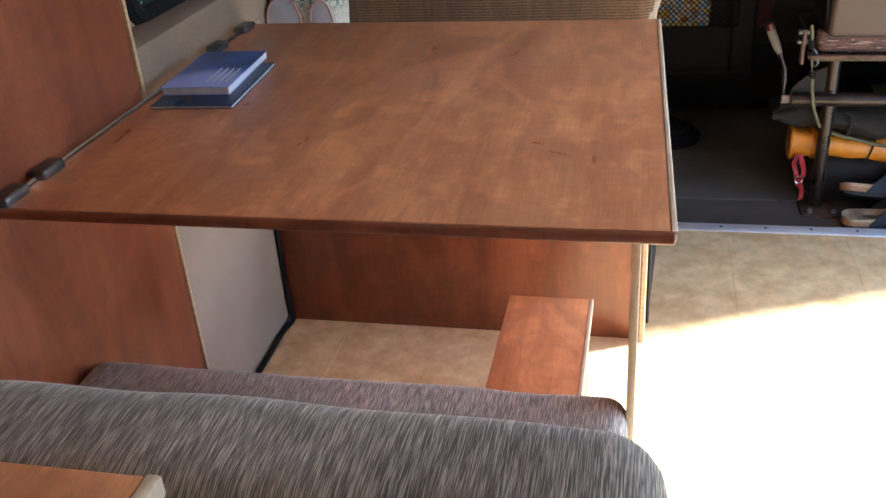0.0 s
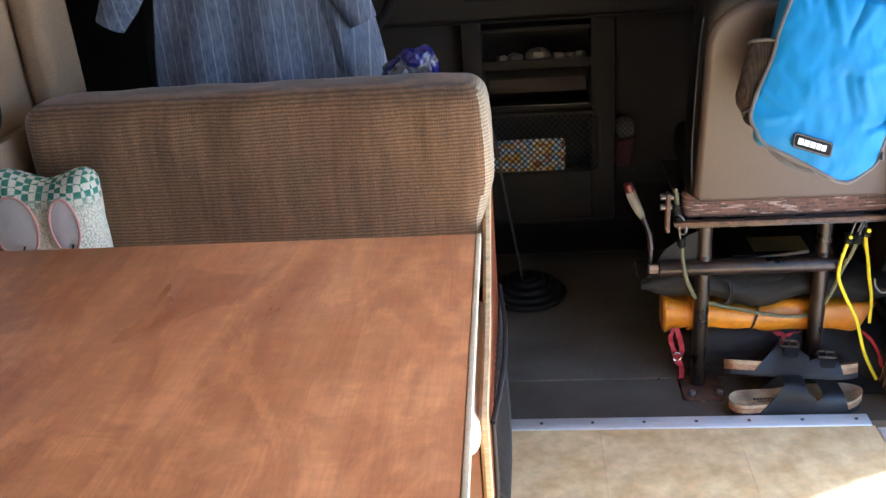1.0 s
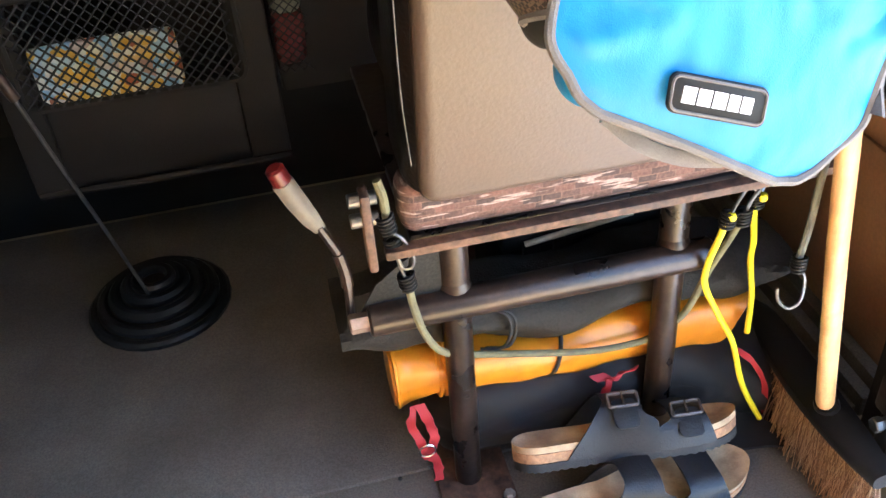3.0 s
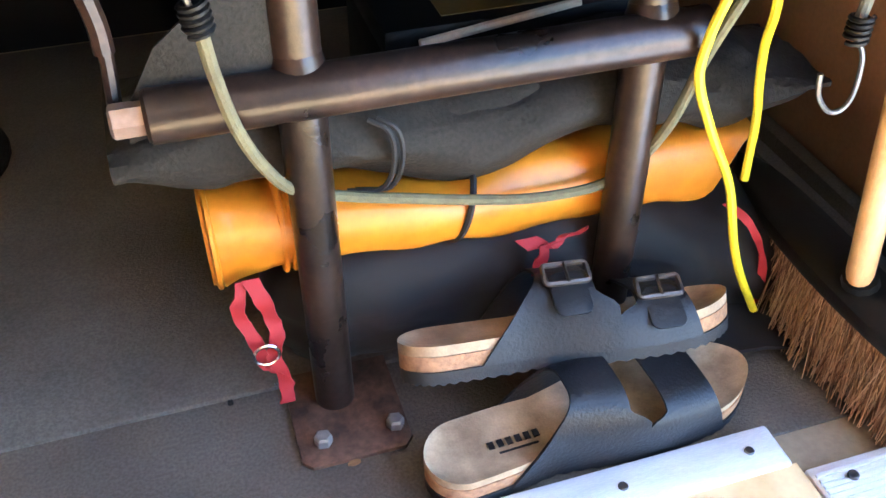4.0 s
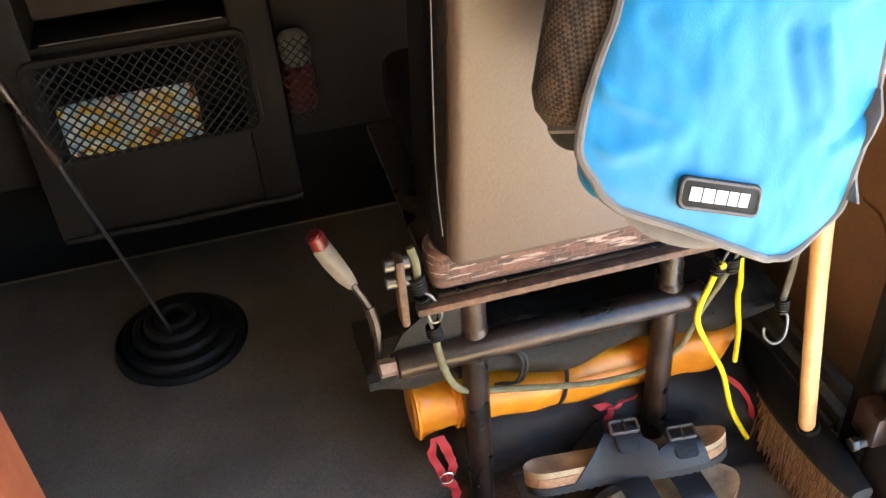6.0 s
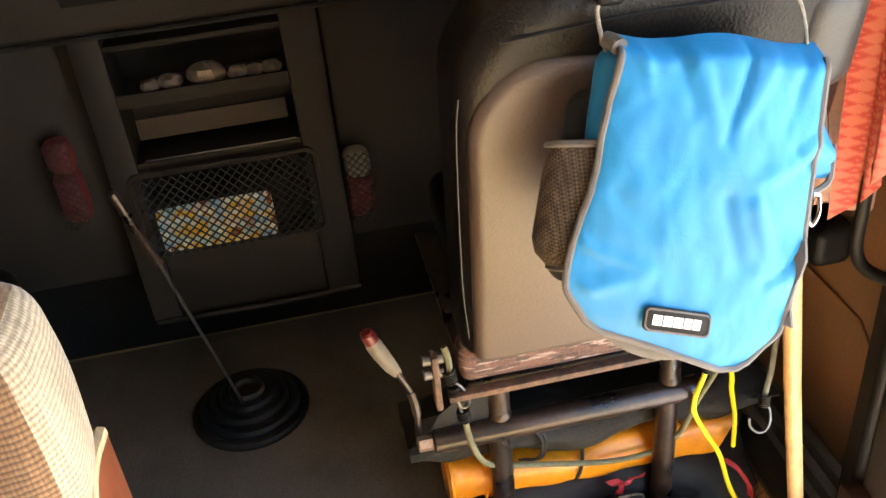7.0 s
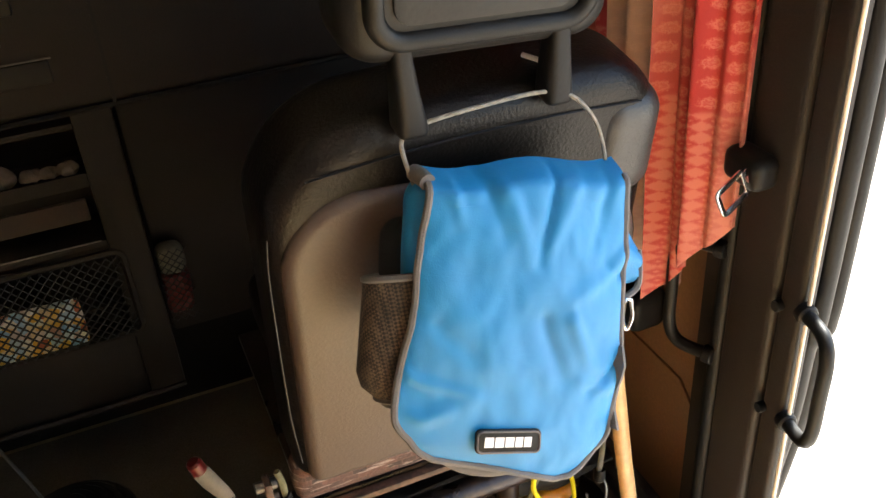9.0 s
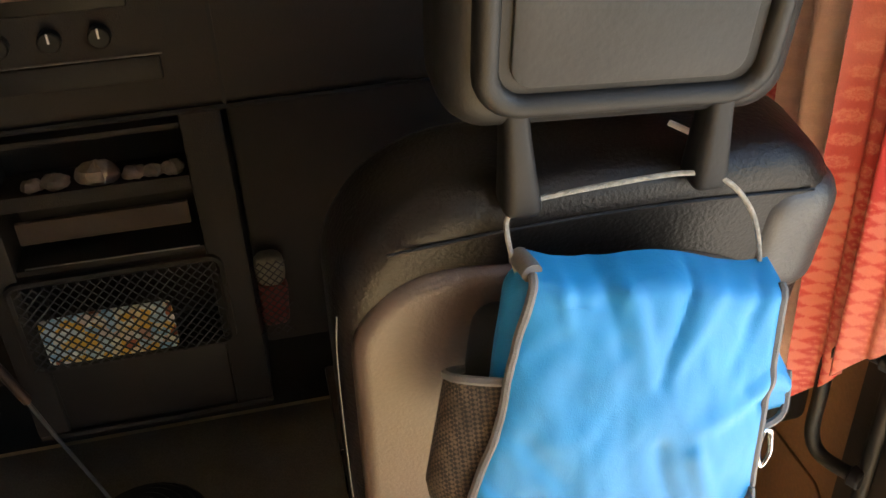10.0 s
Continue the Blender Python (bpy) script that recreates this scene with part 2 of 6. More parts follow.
def cushion(x0, x1, y0, y1, z0, z1, r, n=(14, 4, 8), bulge=0.0, rumple=0.0, seed=0.0, bm=None):
    """A soft block: rounded edges, faces that swell a little, and a rumpled surface."""
    c = Vector(((x0 + x1) / 2, (y0 + y1) / 2, (z0 + z1) / 2))
    h = Vector(((x1 - x0) / 2, (y1 - y0) / 2, (z1 - z0) / 2))
    fresh = bmesh.new()
    cache = {}

    def vert(p):
        key = tuple(round(k, 6) for k in p)
        if key not in cache:
            q = Vector([max(-(h[i] - r), min(h[i] - r, p[i])) for i in range(3)])
            d = Vector(p) - q
            out = q + d.normalized() * r if d.length > 1e-9 else Vector(p)
            if bulge:
                k = [1 - (out[i] / h[i]) ** 2 for i in range(3)]
                for i in range(3):
                    j, m = (i + 1) % 3, (i + 2) % 3
                    out[i] += math.copysign(bulge, out[i]) * abs(out[i] / h[i]) ** 3 * max(0, k[j]) ** 0.6 * max(0, k[m]) ** 0.6
            if rumple:
                w = out + c
                out += (d.normalized() if d.length > 1e-9 else Vector((0, 0, 1))) * rumple * noise.noise(Vector((w.x * 9 + seed, w.y * 14, w.z * 9)))
            cache[key] = fresh.verts.new(c + out)
        return cache[key]

    st = [axis_steps(h[i], r, n[i]) for i in range(3)]
    for i in range(3):
        j, m = (i + 1) % 3, (i + 2) % 3
        for sgn in (-1, 1):
            for a in range(len(st[j]) - 1):
                for b in range(len(st[m]) - 1):
                    quad = []
                    for (u, w) in ((a, b), (a + 1, b), (a + 1, b + 1), (a, b + 1)):
                        p = [0, 0, 0]
                        p[i], p[j], p[m] = sgn * h[i], st[j][u], st[m][w]
                        quad.append(vert(p))
                    if len(set(quad)) == 4:
                        fresh.faces.new(quad if sgn > 0 else quad[::-1])
    return joined(bm, fresh)


def smooth_line(pts, n=8):
    """Catmull-Rom through the points."""
    p = [Vector(q) for q in pts]
    p = [p[0] * 2 - p[1]] + p + [p[-1] * 2 - p[-2]]
    out = []
    for i in range(1, len(p) - 2):
        for k in range(n):
            t = k / n
            out.append(0.5 * ((2 * p[i]) + (p[i + 1] - p[i - 1]) * t + (2 * p[i - 1] - 5 * p[i] + 4 * p[i + 1] - p[i + 2]) * t * t
                              + (3 * p[i] - p[i - 1] - 3 * p[i + 1] + p[i + 2]) * t ** 3))
    out.append(p[-2])
    return out


def tube(pts, r, sides=10, bm=None, closed=False, flat=1.0):
    """A swept tube; r is a number or a function of 0..1. flat squeezes it across."""
    fresh = bmesh.new()
    p = [Vector(q) for q in pts]
    n = len(p)
    up = None
    rings = []
    for i in range(n):
        if closed:
            d = (p[(i + 1) % n] - p[i - 1]).normalized()
        else:
            d = (p[min(i + 1, n - 1)] - p[max(i - 1, 0)]).normalized()
        if up is None:
            up = d.cross(Vector((0.31, 0.12, 0.94))).normalized()
            if up.length < 0.1:
                up = d.cross(Vector((1, 0, 0))).normalized()
        up = (up - d * up.dot(d)).normalized()
        side = d.cross(up)
        rr = r(i / max(1, n - 1)) if callable(r) else r
        rings.append([fresh.verts.new(p[i] + (up * math.cos(a) * flat + side * math.sin(a)) * rr) for a in (2 * math.pi * k / sides for k in range(sides))])
    for i in range(n if closed else n - 1):
        a, b = rings[i], rings[(i + 1) % n]
        for k in range(sides):
            fresh.faces.new((a[k], a[(k + 1) % sides], b[(k + 1) % sides], b[k]))
    if not closed:
        fresh.faces.new(rings[0][::-1])
        fresh.faces.new(rings[-1])
    bmesh.ops.recalc_face_normals(fresh, faces=fresh.faces)
    return joined(bm, fresh)


def rod(a, b, r, sides=14, bevel=0.0, bm=None):
    """A straight bar between two points with eased ends."""
    a, b = Vector(a), Vector(b)
    d = (b - a).normalized()
    e = bevel or r * 0.15
    return tube([a, a + d * e, b - d * e, b], lambda t: r - e if t in (0.0, 1.0) else r, sides, bm)


def slab(outline, thick, to_world, bevel=0.0, bm=None, seg=2):
    """A plate from a 2D outline, thickened along its normal, placed by to_world(u, v, w)."""
    fresh = bmesh.new()
    a = [fresh.verts.new((u, v, 0)) for u, v in outline]
    fresh.faces.new(a)
    ext = bmesh.ops.extrude_face_region(fresh, geom=fresh.faces[:])
    for v in ext["geom"]:
        if isinstance(v, bmesh.types.BMVert):
            v.co.z += thick
    bmesh.ops.recalc_face_normals(fresh, faces=fresh.faces)
    if bevel:
        rim = [e for e in fresh.edges if abs(e.verts[0].co.z - e.verts[1].co.z) < 1e-6]
        bmesh.ops.bevel(fresh, geom=rim, offset=bevel, segments=seg, profile=0.5, affect="EDGES")
    for v in fresh.verts:
        v.co = Vector(to_world(*v.co))
    bmesh.ops.recalc_face_normals(fresh, faces=fresh.faces)
    return joined(bm, fresh)


def round_rect(u0, u1, v0, v1, r, n=6):
    """Outline of a rectangle with rounded corners; r one radius or four (from the lower left, anticlockwise)."""
    rs = r if isinstance(r, (list, tuple)) else (r,) * 4
    out = []
    for (cu, cv, start), q in zip(((u0, v0, 180), (u1, v0, 270), (u1, v1, 0), (u0, v1, 90)), rs):
        su, sv = (1 if cu == u0 else -1), (1 if cv == v0 else -1)
        for k in range(n + 1):
            a = radians(start + 90 * k / n)
            out.append((cu + su * q + q * math.cos(a), cv + sv * q + q * math.sin(a)))
    return out


def sheet(grid, thick, bm=None):
    """A cloth or leather sheet with thickness from a grid of points."""
    fresh = bmesh.new()
    g = [[Vector(p) for p in row] for row in grid]
    R, C = len(g), len(g[0])
    nor = [[None] * C for _ in range(R)]
    for i in range(R):
        for j in range(C):
            du = g[min(i + 1, R - 1)][j] - g[max(i - 1, 0)][j]
            dv = g[i][min(j + 1, C - 1)] - g[i][max(j - 1, 0)]
            k = du.cross(dv)
            nor[i][j] = k.normalized() if k.length > 1e-12 else Vector((0, 0, 1))
    top = [[fresh.verts.new(g[i][j] + nor[i][j] * thick / 2) for j in range(C)] for i in range(R)]
    low = [[fresh.verts.new(g[i][j] - nor[i][j] * thick / 2) for j in range(C)] for i in range(R)]
    for i in range(R - 1):
        for j in range(C - 1):
            fresh.faces.new((top[i][j], top[i + 1][j], top[i + 1][j + 1], top[i][j + 1]))
            fresh.faces.new((low[i][j], low[i][j + 1], low[i + 1][j + 1], low[i + 1][j]))
    for i in range(R - 1):
        fresh.faces.new((top[i][0], low[i][0], low[i + 1][0], top[i + 1][0]))
        fresh.faces.new((top[i][-1], top[i + 1][-1], low[i + 1][-1], low[i][-1]))
    for j in range(C - 1):
        fresh.faces.new((top[0][j], top[0][j + 1], low[0][j + 1], low[0][j]))
        fresh.faces.new((top[-1][j], low[-1][j], low[-1][j + 1], top[-1][j + 1]))
    bmesh.ops.recalc_face_normals(fresh, faces=fresh.faces)
    return joined(bm, fresh)


XYZ = lambda u, v, w: (u, v, w)
XZY = lambda y: (lambda u, v, w: (u, y + w, v))     # outline in x, z; thickens towards +y
YZX = lambda x: (lambda u, v, w: (x + w, u, v))     # outline in y, z; thickens towards +x

# ---- the van: floor, walls, roof ----
FL = 0.012
solo("ground", box(-60, 60, -60, 60, -0.75, -0.6), mat("pale_gravel", (0.58, 0.50, 0.40), 0.9, var=0.25, scale=2, bump=0.5, bscale=30), "pale dry gravel ground outside the van", "ground", kind="structure")
solo("subfloor", box(-0.98, 1.22, -1.0, 3.2, -0.06, -0.004), M["groove"], "dark plywood subfloor under the vinyl", "floor", kind="structure")
floor = thing("floor", "beige vinyl floor in wide strips with faint joints", "floor", kind="structure")
for k in range(6):
    a = -0.99 + 0.32 * k
    part("plank", box(max(a, -0.84) + 0.0002, a + 0.3198, -0.9, 2.06, 0.0, FL, 0.0005, 1), M["vinyl_floor"], floor)
cab_floor = thing("cab_floor", "dark grey pebbled rubber mat on the cab floor", "floor", kind="structure")
part("rear_mat", box(-0.95, 1.13, 2.10, 2.31, -0.004, 0.0, 0.001, 1), M["rubber_mat"], cab_floor)
part("front_mat", box(-0.95, 1.13, 2.296, 3.1, -0.003, 0.005, 0.003, 2), M["rubber_mat"], cab_floor)

solo("wall_rear", box(-1.0, 1.24, -1.0, -0.93, -0.06, 1.8), M["roof_lining"], "pale lined rear wall of the van", "wall", kind="structure")
solo("wall_front", box(-1.0, 1.30, 3.12, 3.2, -0.06, 1.8), M["black_plastic"], "dark front bulkhead with covered windscreen", "wall", kind="structure")
roof = box(-1.0, 1.30, -1.0, 3.2, 1.78, 1.84)
solo("ceiling", roof, M["roof_lining"], "pale lined van ceiling", "ceiling", kind="structure")

# side wall with the window, and the boxed ledge below it
WX = -0.93
W_Y0, W_Y1, W_Z0, W_Z1 = 1.195, 1.925, 0.865, 1.32


def wall_with_hole(name, x0, x1, y0, y1, z0, z1, hy0, hy1, hz0, hz1, material, label, r=0.05):
    """A wall slab with a round-cornered opening cut right through."""
    fresh = bmesh.new()
    inner = round_rect(hy0, hy1, hz0, hz1, r, 6)
    k = len(inner) // 4
    corners = [(y0, z0), (y1, z0), (y1, z1), (y0, z1)]
    for x in (x0, x1):
        iv = [fresh.verts.new((x, *p)) for p in inner]
        cv = [fresh.verts.new((x, *p)) for p in corners]
        for c in range(4):
            run = iv[c * k:(c + 1) * k]
            for a in range(k - 1):
                fresh.faces.new((cv[c], run[a], run[a + 1]))
            fresh.faces.new((cv[c], run[-1], iv[((c + 1) * k) % len(iv)], cv[(c + 1) % 4]))
    fresh.verts.ensure_lookup_table()
    half = len(inner) + 4
    for a in range(len(inner)):
        b = (a + 1) % len(inner)
        fresh.faces.new((fresh.verts[a], fresh.verts[b], fresh.verts[half + b], fresh.verts[half + a]))
    for a in range(4):
        b = (a + 1) % 4
        o = len(inner)
        fresh.faces.new((fresh.verts[o + a], fresh.verts[o + b], fresh.verts[half + o + b], fresh.verts[half + o + a]))
    bmesh.ops.recalc_face_normals(fresh, faces=fresh.faces)
    return solo(name, fresh, material, label, "wall", kind="structure", smooth=False)


wall_with_hole("wall_west", WX - 0.05, WX, -0.93, 2.28, -0.06, 1.78, W_Y0, W_Y1, W_Z0, W_Z1, M["carpet_beige"], "beige carpeted side wall of the van with a window")
solo("wall_west_cab", box(WX - 0.05, WX, 2.28, 3.12, -0.06, 1.78), M["black_plastic"], "dark cab side wall", "wall", kind="structure")
window = thing("window_1", "van side window with a black rubber frame", "window", (WX, 1.47, W_Z0), kind="structure")


def ring_frame(y0, y1, z0, z1, r, x, w):
    """A bead that follows a round-cornered rectangle."""
    out = [(x, p, q) for p, q in round_rect(y0, y1, z0, z1, r, 8)]
    return tube(out, w, 8, closed=True)


part("window_frame", ring_frame(W_Y0 + 0.004, W_Y1 - 0.004, W_Z0 + 0.004, W_Z1 - 0.004, 0.05, WX - 0.004, 0.021), M["black_rubber"], window, "black rubber window seal")
gm, gn, gl, gb = nodes_of("window_glass")
gb.inputs["Base Color"].default_value = (0.12, 0.14, 0.135, 1)
gb.inputs["Transmission Weight"].default_value = 1.0
gb.inputs["Roughness"].default_value = 0.02
gb.inputs["IOR"].default_value = 1.1
pane = part("pane", slab(round_rect(W_Y0, W_Y1, W_Z0, W_Z1, 0.05, 6), 0.004, YZX(WX - 0.03)), gm, window, "clear glass pane")
pane.visible_shadow = False

# one ledge split in colour: brown band for shade, paler part where lit
solo("ledge_shade_band", box(WX + 0.001, -0.842, -0.9, 1.60, 0.7705, 0.862, 0.004), M["carpet_beige"], "upper band of the window ledge, browner for shade", "ledge", kind="structure")
solo("window_ledge", box(WX + 0.001, -0.842, -0.9, 1.60, 0.0, 0.770, 0.004), M["lining"], "pale lined boxed ledge under the window", "ledge", kind="structure")
solo("window_ledge_low", box(WX + 0.001, -0.905, 1.603, 2.06, 0.0, 0.852, 0.004), M["carpet_beige"], "beige carpeted ledge beside the bench", "ledge", kind="structure")
solo("wall_panel", box(-0.8415, -0.828, -0.86, 1.012, FL, 1.45, 0.004), M["wood_shaded"], "reddish stained plywood panel on the side wall, darkened for shade", "panel", kind="structure")
solo("panel_edge", box(-0.843, -0.824, 1.0125, 1.022, FL, 1.45, 0.003), M["ply_edge"], "pale plywood edge strip of the wall panel", "trim", kind="structure")
solo("pillar_west", cushion(WX + 0.001, -0.86, 2.06, 2.21, 0.0, 1.77, 0.025, (2, 3, 8)), M["carpet_beige"], "beige carpeted pillar behind the window", "pillar", kind="structure")

# door side: rear quarter, sill, header, front pillar, open doorway
DY0, DY1, DZ = 0.45, 2.0, 1.72
solo("wall_east", box(1.12, 1.2, -0.93, DY0, -0.06, 1.78), M["roof_lining"], "pale lined wall behind the open side door", "wall", kind="structure")
solo("wall_east_header", box(1.12, 1.2, DY0, DY1, DZ, 1.78), M["trim"], "dark header over the open side doorway", "wall", kind="structure")
solo("door_sill", box(1.12, 1.2, DY0, DY1, -0.06, 0.0), M["trim"], "dark sill of the side doorway", "sill", kind="structure")

M["zinc"] = mat("dull_zinc", (0.34, 0.34, 0.33), 0.45, 0.6, var=0.2, scale=60)

# front door pillar in layers
pillar = thing("pillar_east", "dark brown trimmed door pillar with black seals", "pillar", (1.15, 2.05, 0), kind="structure")
JAMB = [(2.012, 1.775), (2.010, 0.80), (2.021, 0.66), (2.027, 0.52), (2.050, 0.34), (2.066, 0.25), (2.080, -0.02)]   # the doorway's edge bends in towards the sill
jamb = smooth_line([(y, z, 0) for y, z in JAMB], 5)
part("core", slab([(p.x + 0.012, p.y) for p in jamb] + [(2.20, -0.02), (2.20, 1.775)], 0.060, YZX(1.138)), M["trim"], pillar)
part("trim_panel", cushion(1.115, 1.145, 2.035, 2.125, 0.0, 1.775, 0.012, (2, 3, 12)), M["trim"], pillar)
part("trim_panel", cushion(1.118, 1.145, 1.992, 2.031, 0.0, 1.775, 0.008, (2, 2, 12)), M["trim"], pillar)
part("groove_seal", rod((1.125, 2.137, 0.0), (1.125, 2.137, 1.775), 0.013), M["black_rubber"], pillar)
part("runner", rod((1.124, 1.983, 0.40), (1.124, 1.992, 1.775), 0.0028), M["edge"], pillar, "thin pale metal runner")
part("door_seal", tube([(1.160, p.x - 0.010, p.y) for p in jamb], 0.014, 12), M["black_rubber"], pillar)
part("door_seal", tube([(1.193, p.x, p.y) for p in jamb], 0.013, 12), M["black_rubber"], pillar)
for zz in (0.735, 0.562):
    part("screw", rod((1.108, 2.026, zz), (1.122, 2.026, zz), 0.008), M["black_plastic"], pillar)


def grab_handle(a, b, out, label):
    h = thing("grab_handle", label, "handle", a)
    a, b, out = Vector(a), Vector(b), Vector(out)
    pts = [a, a + out * 0.72 + (b - a) * 0.02, a + out + (b - a) * 0.17, a + out * 1.02 + (b - a) * 0.5, b + out + (a - b) * 0.17, b + out * 0.72 + (a - b) * 0.02, b]
    grip = part("grip", tube(smooth_line(pts, 6), 0.0095, 10), M["black_plastic"], h)
    for p in (a, b):
        part("foot", rod(p - out.normalized() * 0.01, p + out.normalized() * 0.006, 0.014), M["black_plastic"], h)


grab_handle((1.108, 2.140, 0.760), (1.108, 2.140, 0.575), (-0.03, 0.055, 0), "curved black plastic grab handle on the door pillar")
grab_handle((1.122, 1.985, 0.745), (1.122, 1.985, 0.565), (-0.012, -0.055, 0), "glossy black grab handle beside the open doorway")

M["reflection_red"] = mat("reflection_red_patch", (0.16, 0.03, 0.025), 0.5)
belt = thing("seat_belt", "black seat belt end with chrome tongue on the pillar", "seat belt", (1.10, 2.11, 0.90))
part("webbing", cushion(1.080, 1.122, 2.060, 2.128, 0.885, 0.930, 0.014, (3, 3, 2)), M["black_plastic"], belt)
TONGUE = lambda u, v, w: tuple(Vector((1.090, 2.080, 0.905)) + Vector((-0.90, -0.28, -0.30)) * u + Vector((-0.22, 0.10, 0.60)) * v + Vector((0.1, -0.9, 0.3)) * w)
tongue = tube([TONGUE(u, v, 0) for u, v in round_rect(0.012, 0.062, -0.024, 0.024, 0.006, 3)], 0.0042, 6, closed=True, flat=0.5)
tongue = slab(round_rect(-0.004, 0.018, -0.022, 0.022, 0.004, 3), 0.003, TONGUE, 0.0006, tongue)
part("tongue", tongue, M["chrome"], belt, "chrome belt tongue")
# red patch put on the tongue in place of a reflection
part("red_reflection", slab(round_rect(0.004, 0.012, -0.009, 0.009, 0.003, 3), 0.002, lambda u, v, w: TONGUE(u, v, w + 0.0032)), M["reflection_red"], belt, "dull red patch standing in for a reflection")

# cab door beyond the pillar
M["door_card"] = mat("tan_door_card", (0.30, 0.165, 0.085), 0.55, var=0.15, scale=5, bump=0.2, bscale=160)
cab_door = thing("cab_door", "tan hardboard cab door panel with an embossed line", "door", (1.22, 2.6, 0), kind="structure")
part("card", box(1.205, 1.225, 2.20, 3.12, -0.02, 0.86, 0.003), M["door_card"], cab_door)
part("raised_card", slab([(2.24, 0.04), (2.90, 0.04), (2.90, 0.36), (2.53, 0.36), (2.31, 0.36), (2.24, 0.30)], 0.006, lambda u, v, w: (1.205 - w, u, v), 0.002), M["door_card"], cab_door)
part("upper_shell", box(1.225, 1.26, 2.20, 3.12, -0.06, 1.78), M["trim"], cab_door)
part("armrest", cushion(1.13, 1.204, 2.36, 2.66, 0.44, 0.52, 0.02, (3, 6, 3)), M["black_plastic"], cab_door, "dark plastic armrest")
step = thing("cab_step", "dark ribbed step trim along the cab door", "step", (1.16, 2.6, 0), kind="structure")
for k in range(4):
    part("rib", box(1.085 + 0.03 * k, 1.107 + 0.03 * k, 2.215, 3.1, -0.004, 0.010 + 0.012 * k, 0.003), M["rubber_mat"], step)

# threshold strips
strip = thing("threshold_strip", "aluminium threshold strip with screws between the floors", "threshold strip", (0.5, 2.08, 0))
part("profile", box(0.075, 0.925, 2.058, 2.104, -0.004, FL + 0.004, 0.0035), M["alu"], strip)
for k in range(7):
    sx = 0.150 + 0.124 * k
    part("screw", rod((sx, 2.081, FL + 0.002), (sx, 2.081, FL + 0.0058), 0.0045), M["steel"], strip)
nose = thing("step_nosing", "ribbed aluminium edge plate at the side doorway", "edge plate", (0.99, 1.2, 0))
part("plate", box(0.931, 1.115, 0.16, 2.050, -0.004, FL + 0.002, 0.002), M["alu"], nose)
for k in range(8):
    yy = 2.040 - 0.006 * k
    part("ridge", box(0.935, 1.112, yy - 0.002, yy + 0.0015, FL + 0.0015, FL + 0.0045), M["alu"], nose)
part("screw", rod((0.965, 2.030, FL + 0.004), (0.965, 2.030, FL + 0.008), 0.005), M["steel"], nose)

# ---- dinette table ----
TX0, TX1, TY0, TY1, TZ = -0.815, 0.066, 0.575, 1.497, 0.785
table = thing("dinette_table", "reddish varnished plywood table with pale edge band, hinged to the wall", "table", (-0.38, 1.04, FL))
part("tabletop", slab([(TX0, TY0), (TX1 + 0.013, TY0), (TX1 - 0.006, TY1), (TX0, TY1)], 0.013, lambda u, v, w: (u, v, TZ - 0.013 + w), 0.0025), M["wood"], table)
part("edge_band", slab([(TX1 + 0.0132, TY0), (TX1 + 0.0205, TY0), (TX1 + 0.0015, TY1), (TX1 - 0.0058, TY1)], 0.0155, lambda u, v, w: (u, v, TZ - 0.0145 + w), 0.0025), M["edge"], table, "pale cream edge band")
part("front_edge", cushion(TX0, TX1 + 0.019, TY0 - 0.011, TY0 - 0.0002, TZ - 0.0145, TZ + 0.0005, 0.005, (10, 1, 1)), M["wood_shaded"], table, "rounded dark front edge")
leg = part("leg", box(0.034, 0.046, 0.66, 0.70, FL, TZ - 0.0132, 0.002), M["edge"], table, "thin pale folding leg")
part("foot", box(0.028, 0.052, 0.655, 0.705, FL, FL + 0.012, 0.003), M["black_rubber"], leg)
rail = thing("table_rail", "chromed hinge rail between table and wall", "rail", (-0.82, 1.04, TZ - 0.02))
part("bar", rod((-0.812, 0.545, TZ + 0.001), (-0.812, 1.49, TZ + 0.001), 0.0065), M["chrome"], rail)
for yy in (0.60, 0.69, 1.30, 1.44):
    part("clamp", cushion(-0.826, -0.797, yy - 0.028, yy + 0.028, TZ - 0.008, TZ + 0.014, 0.006, (2, 3, 2)), M["steel"], rail, "grey steel clamp")

# papers on the table
M["blue_print"] = mat("blue_printed_card", (0.008, 0.022, 0.075), 0.3, var=0.4, scale=14, bump=0, col2=(0.016, 0.04, 0.13))
M["paper"] = mat("paper", (0.72, 0.74, 0.78), 0.7, var=0.05, bump=0)
pm, pn, pl, pb = nodes_of("brochure_cover")
gr = noise_tex(pn, pl, 3.2, (1, 1, 1), 3.0)
pl.new(ramp(pn, pl, gr, [(0.36, (0.015, 0.025, 0.06)), (0.46, (0.06, 0.11, 0.40)), (0.58, (0.34, 0.42, 0.86))]), pb.inputs["Base Color"])
pb.inputs["Roughness"].default_value = 0.28
M["cover"] = pm


def flat_quad(name, c, size, turn, z, h, cover, label):
    o = thing(name, label, name, turn=pose(c[0], c[1], z, 0, 0, turn))
    w, d = size[0] / 2, size[1] / 2
    part("page_block", box(-w + 0.002, w - 0.002, -d + 0.002, d - 0.002, 0.0008, h - 0.0008), M["paper"], o, local=True)
    part("back_cover", box(-w, w, -d, d, 0, 0.0009), cover, o, local=True)
    part("cover", box(-w, w, -d, d, h - 0.0009, h), cover, o, local=True)
    return o


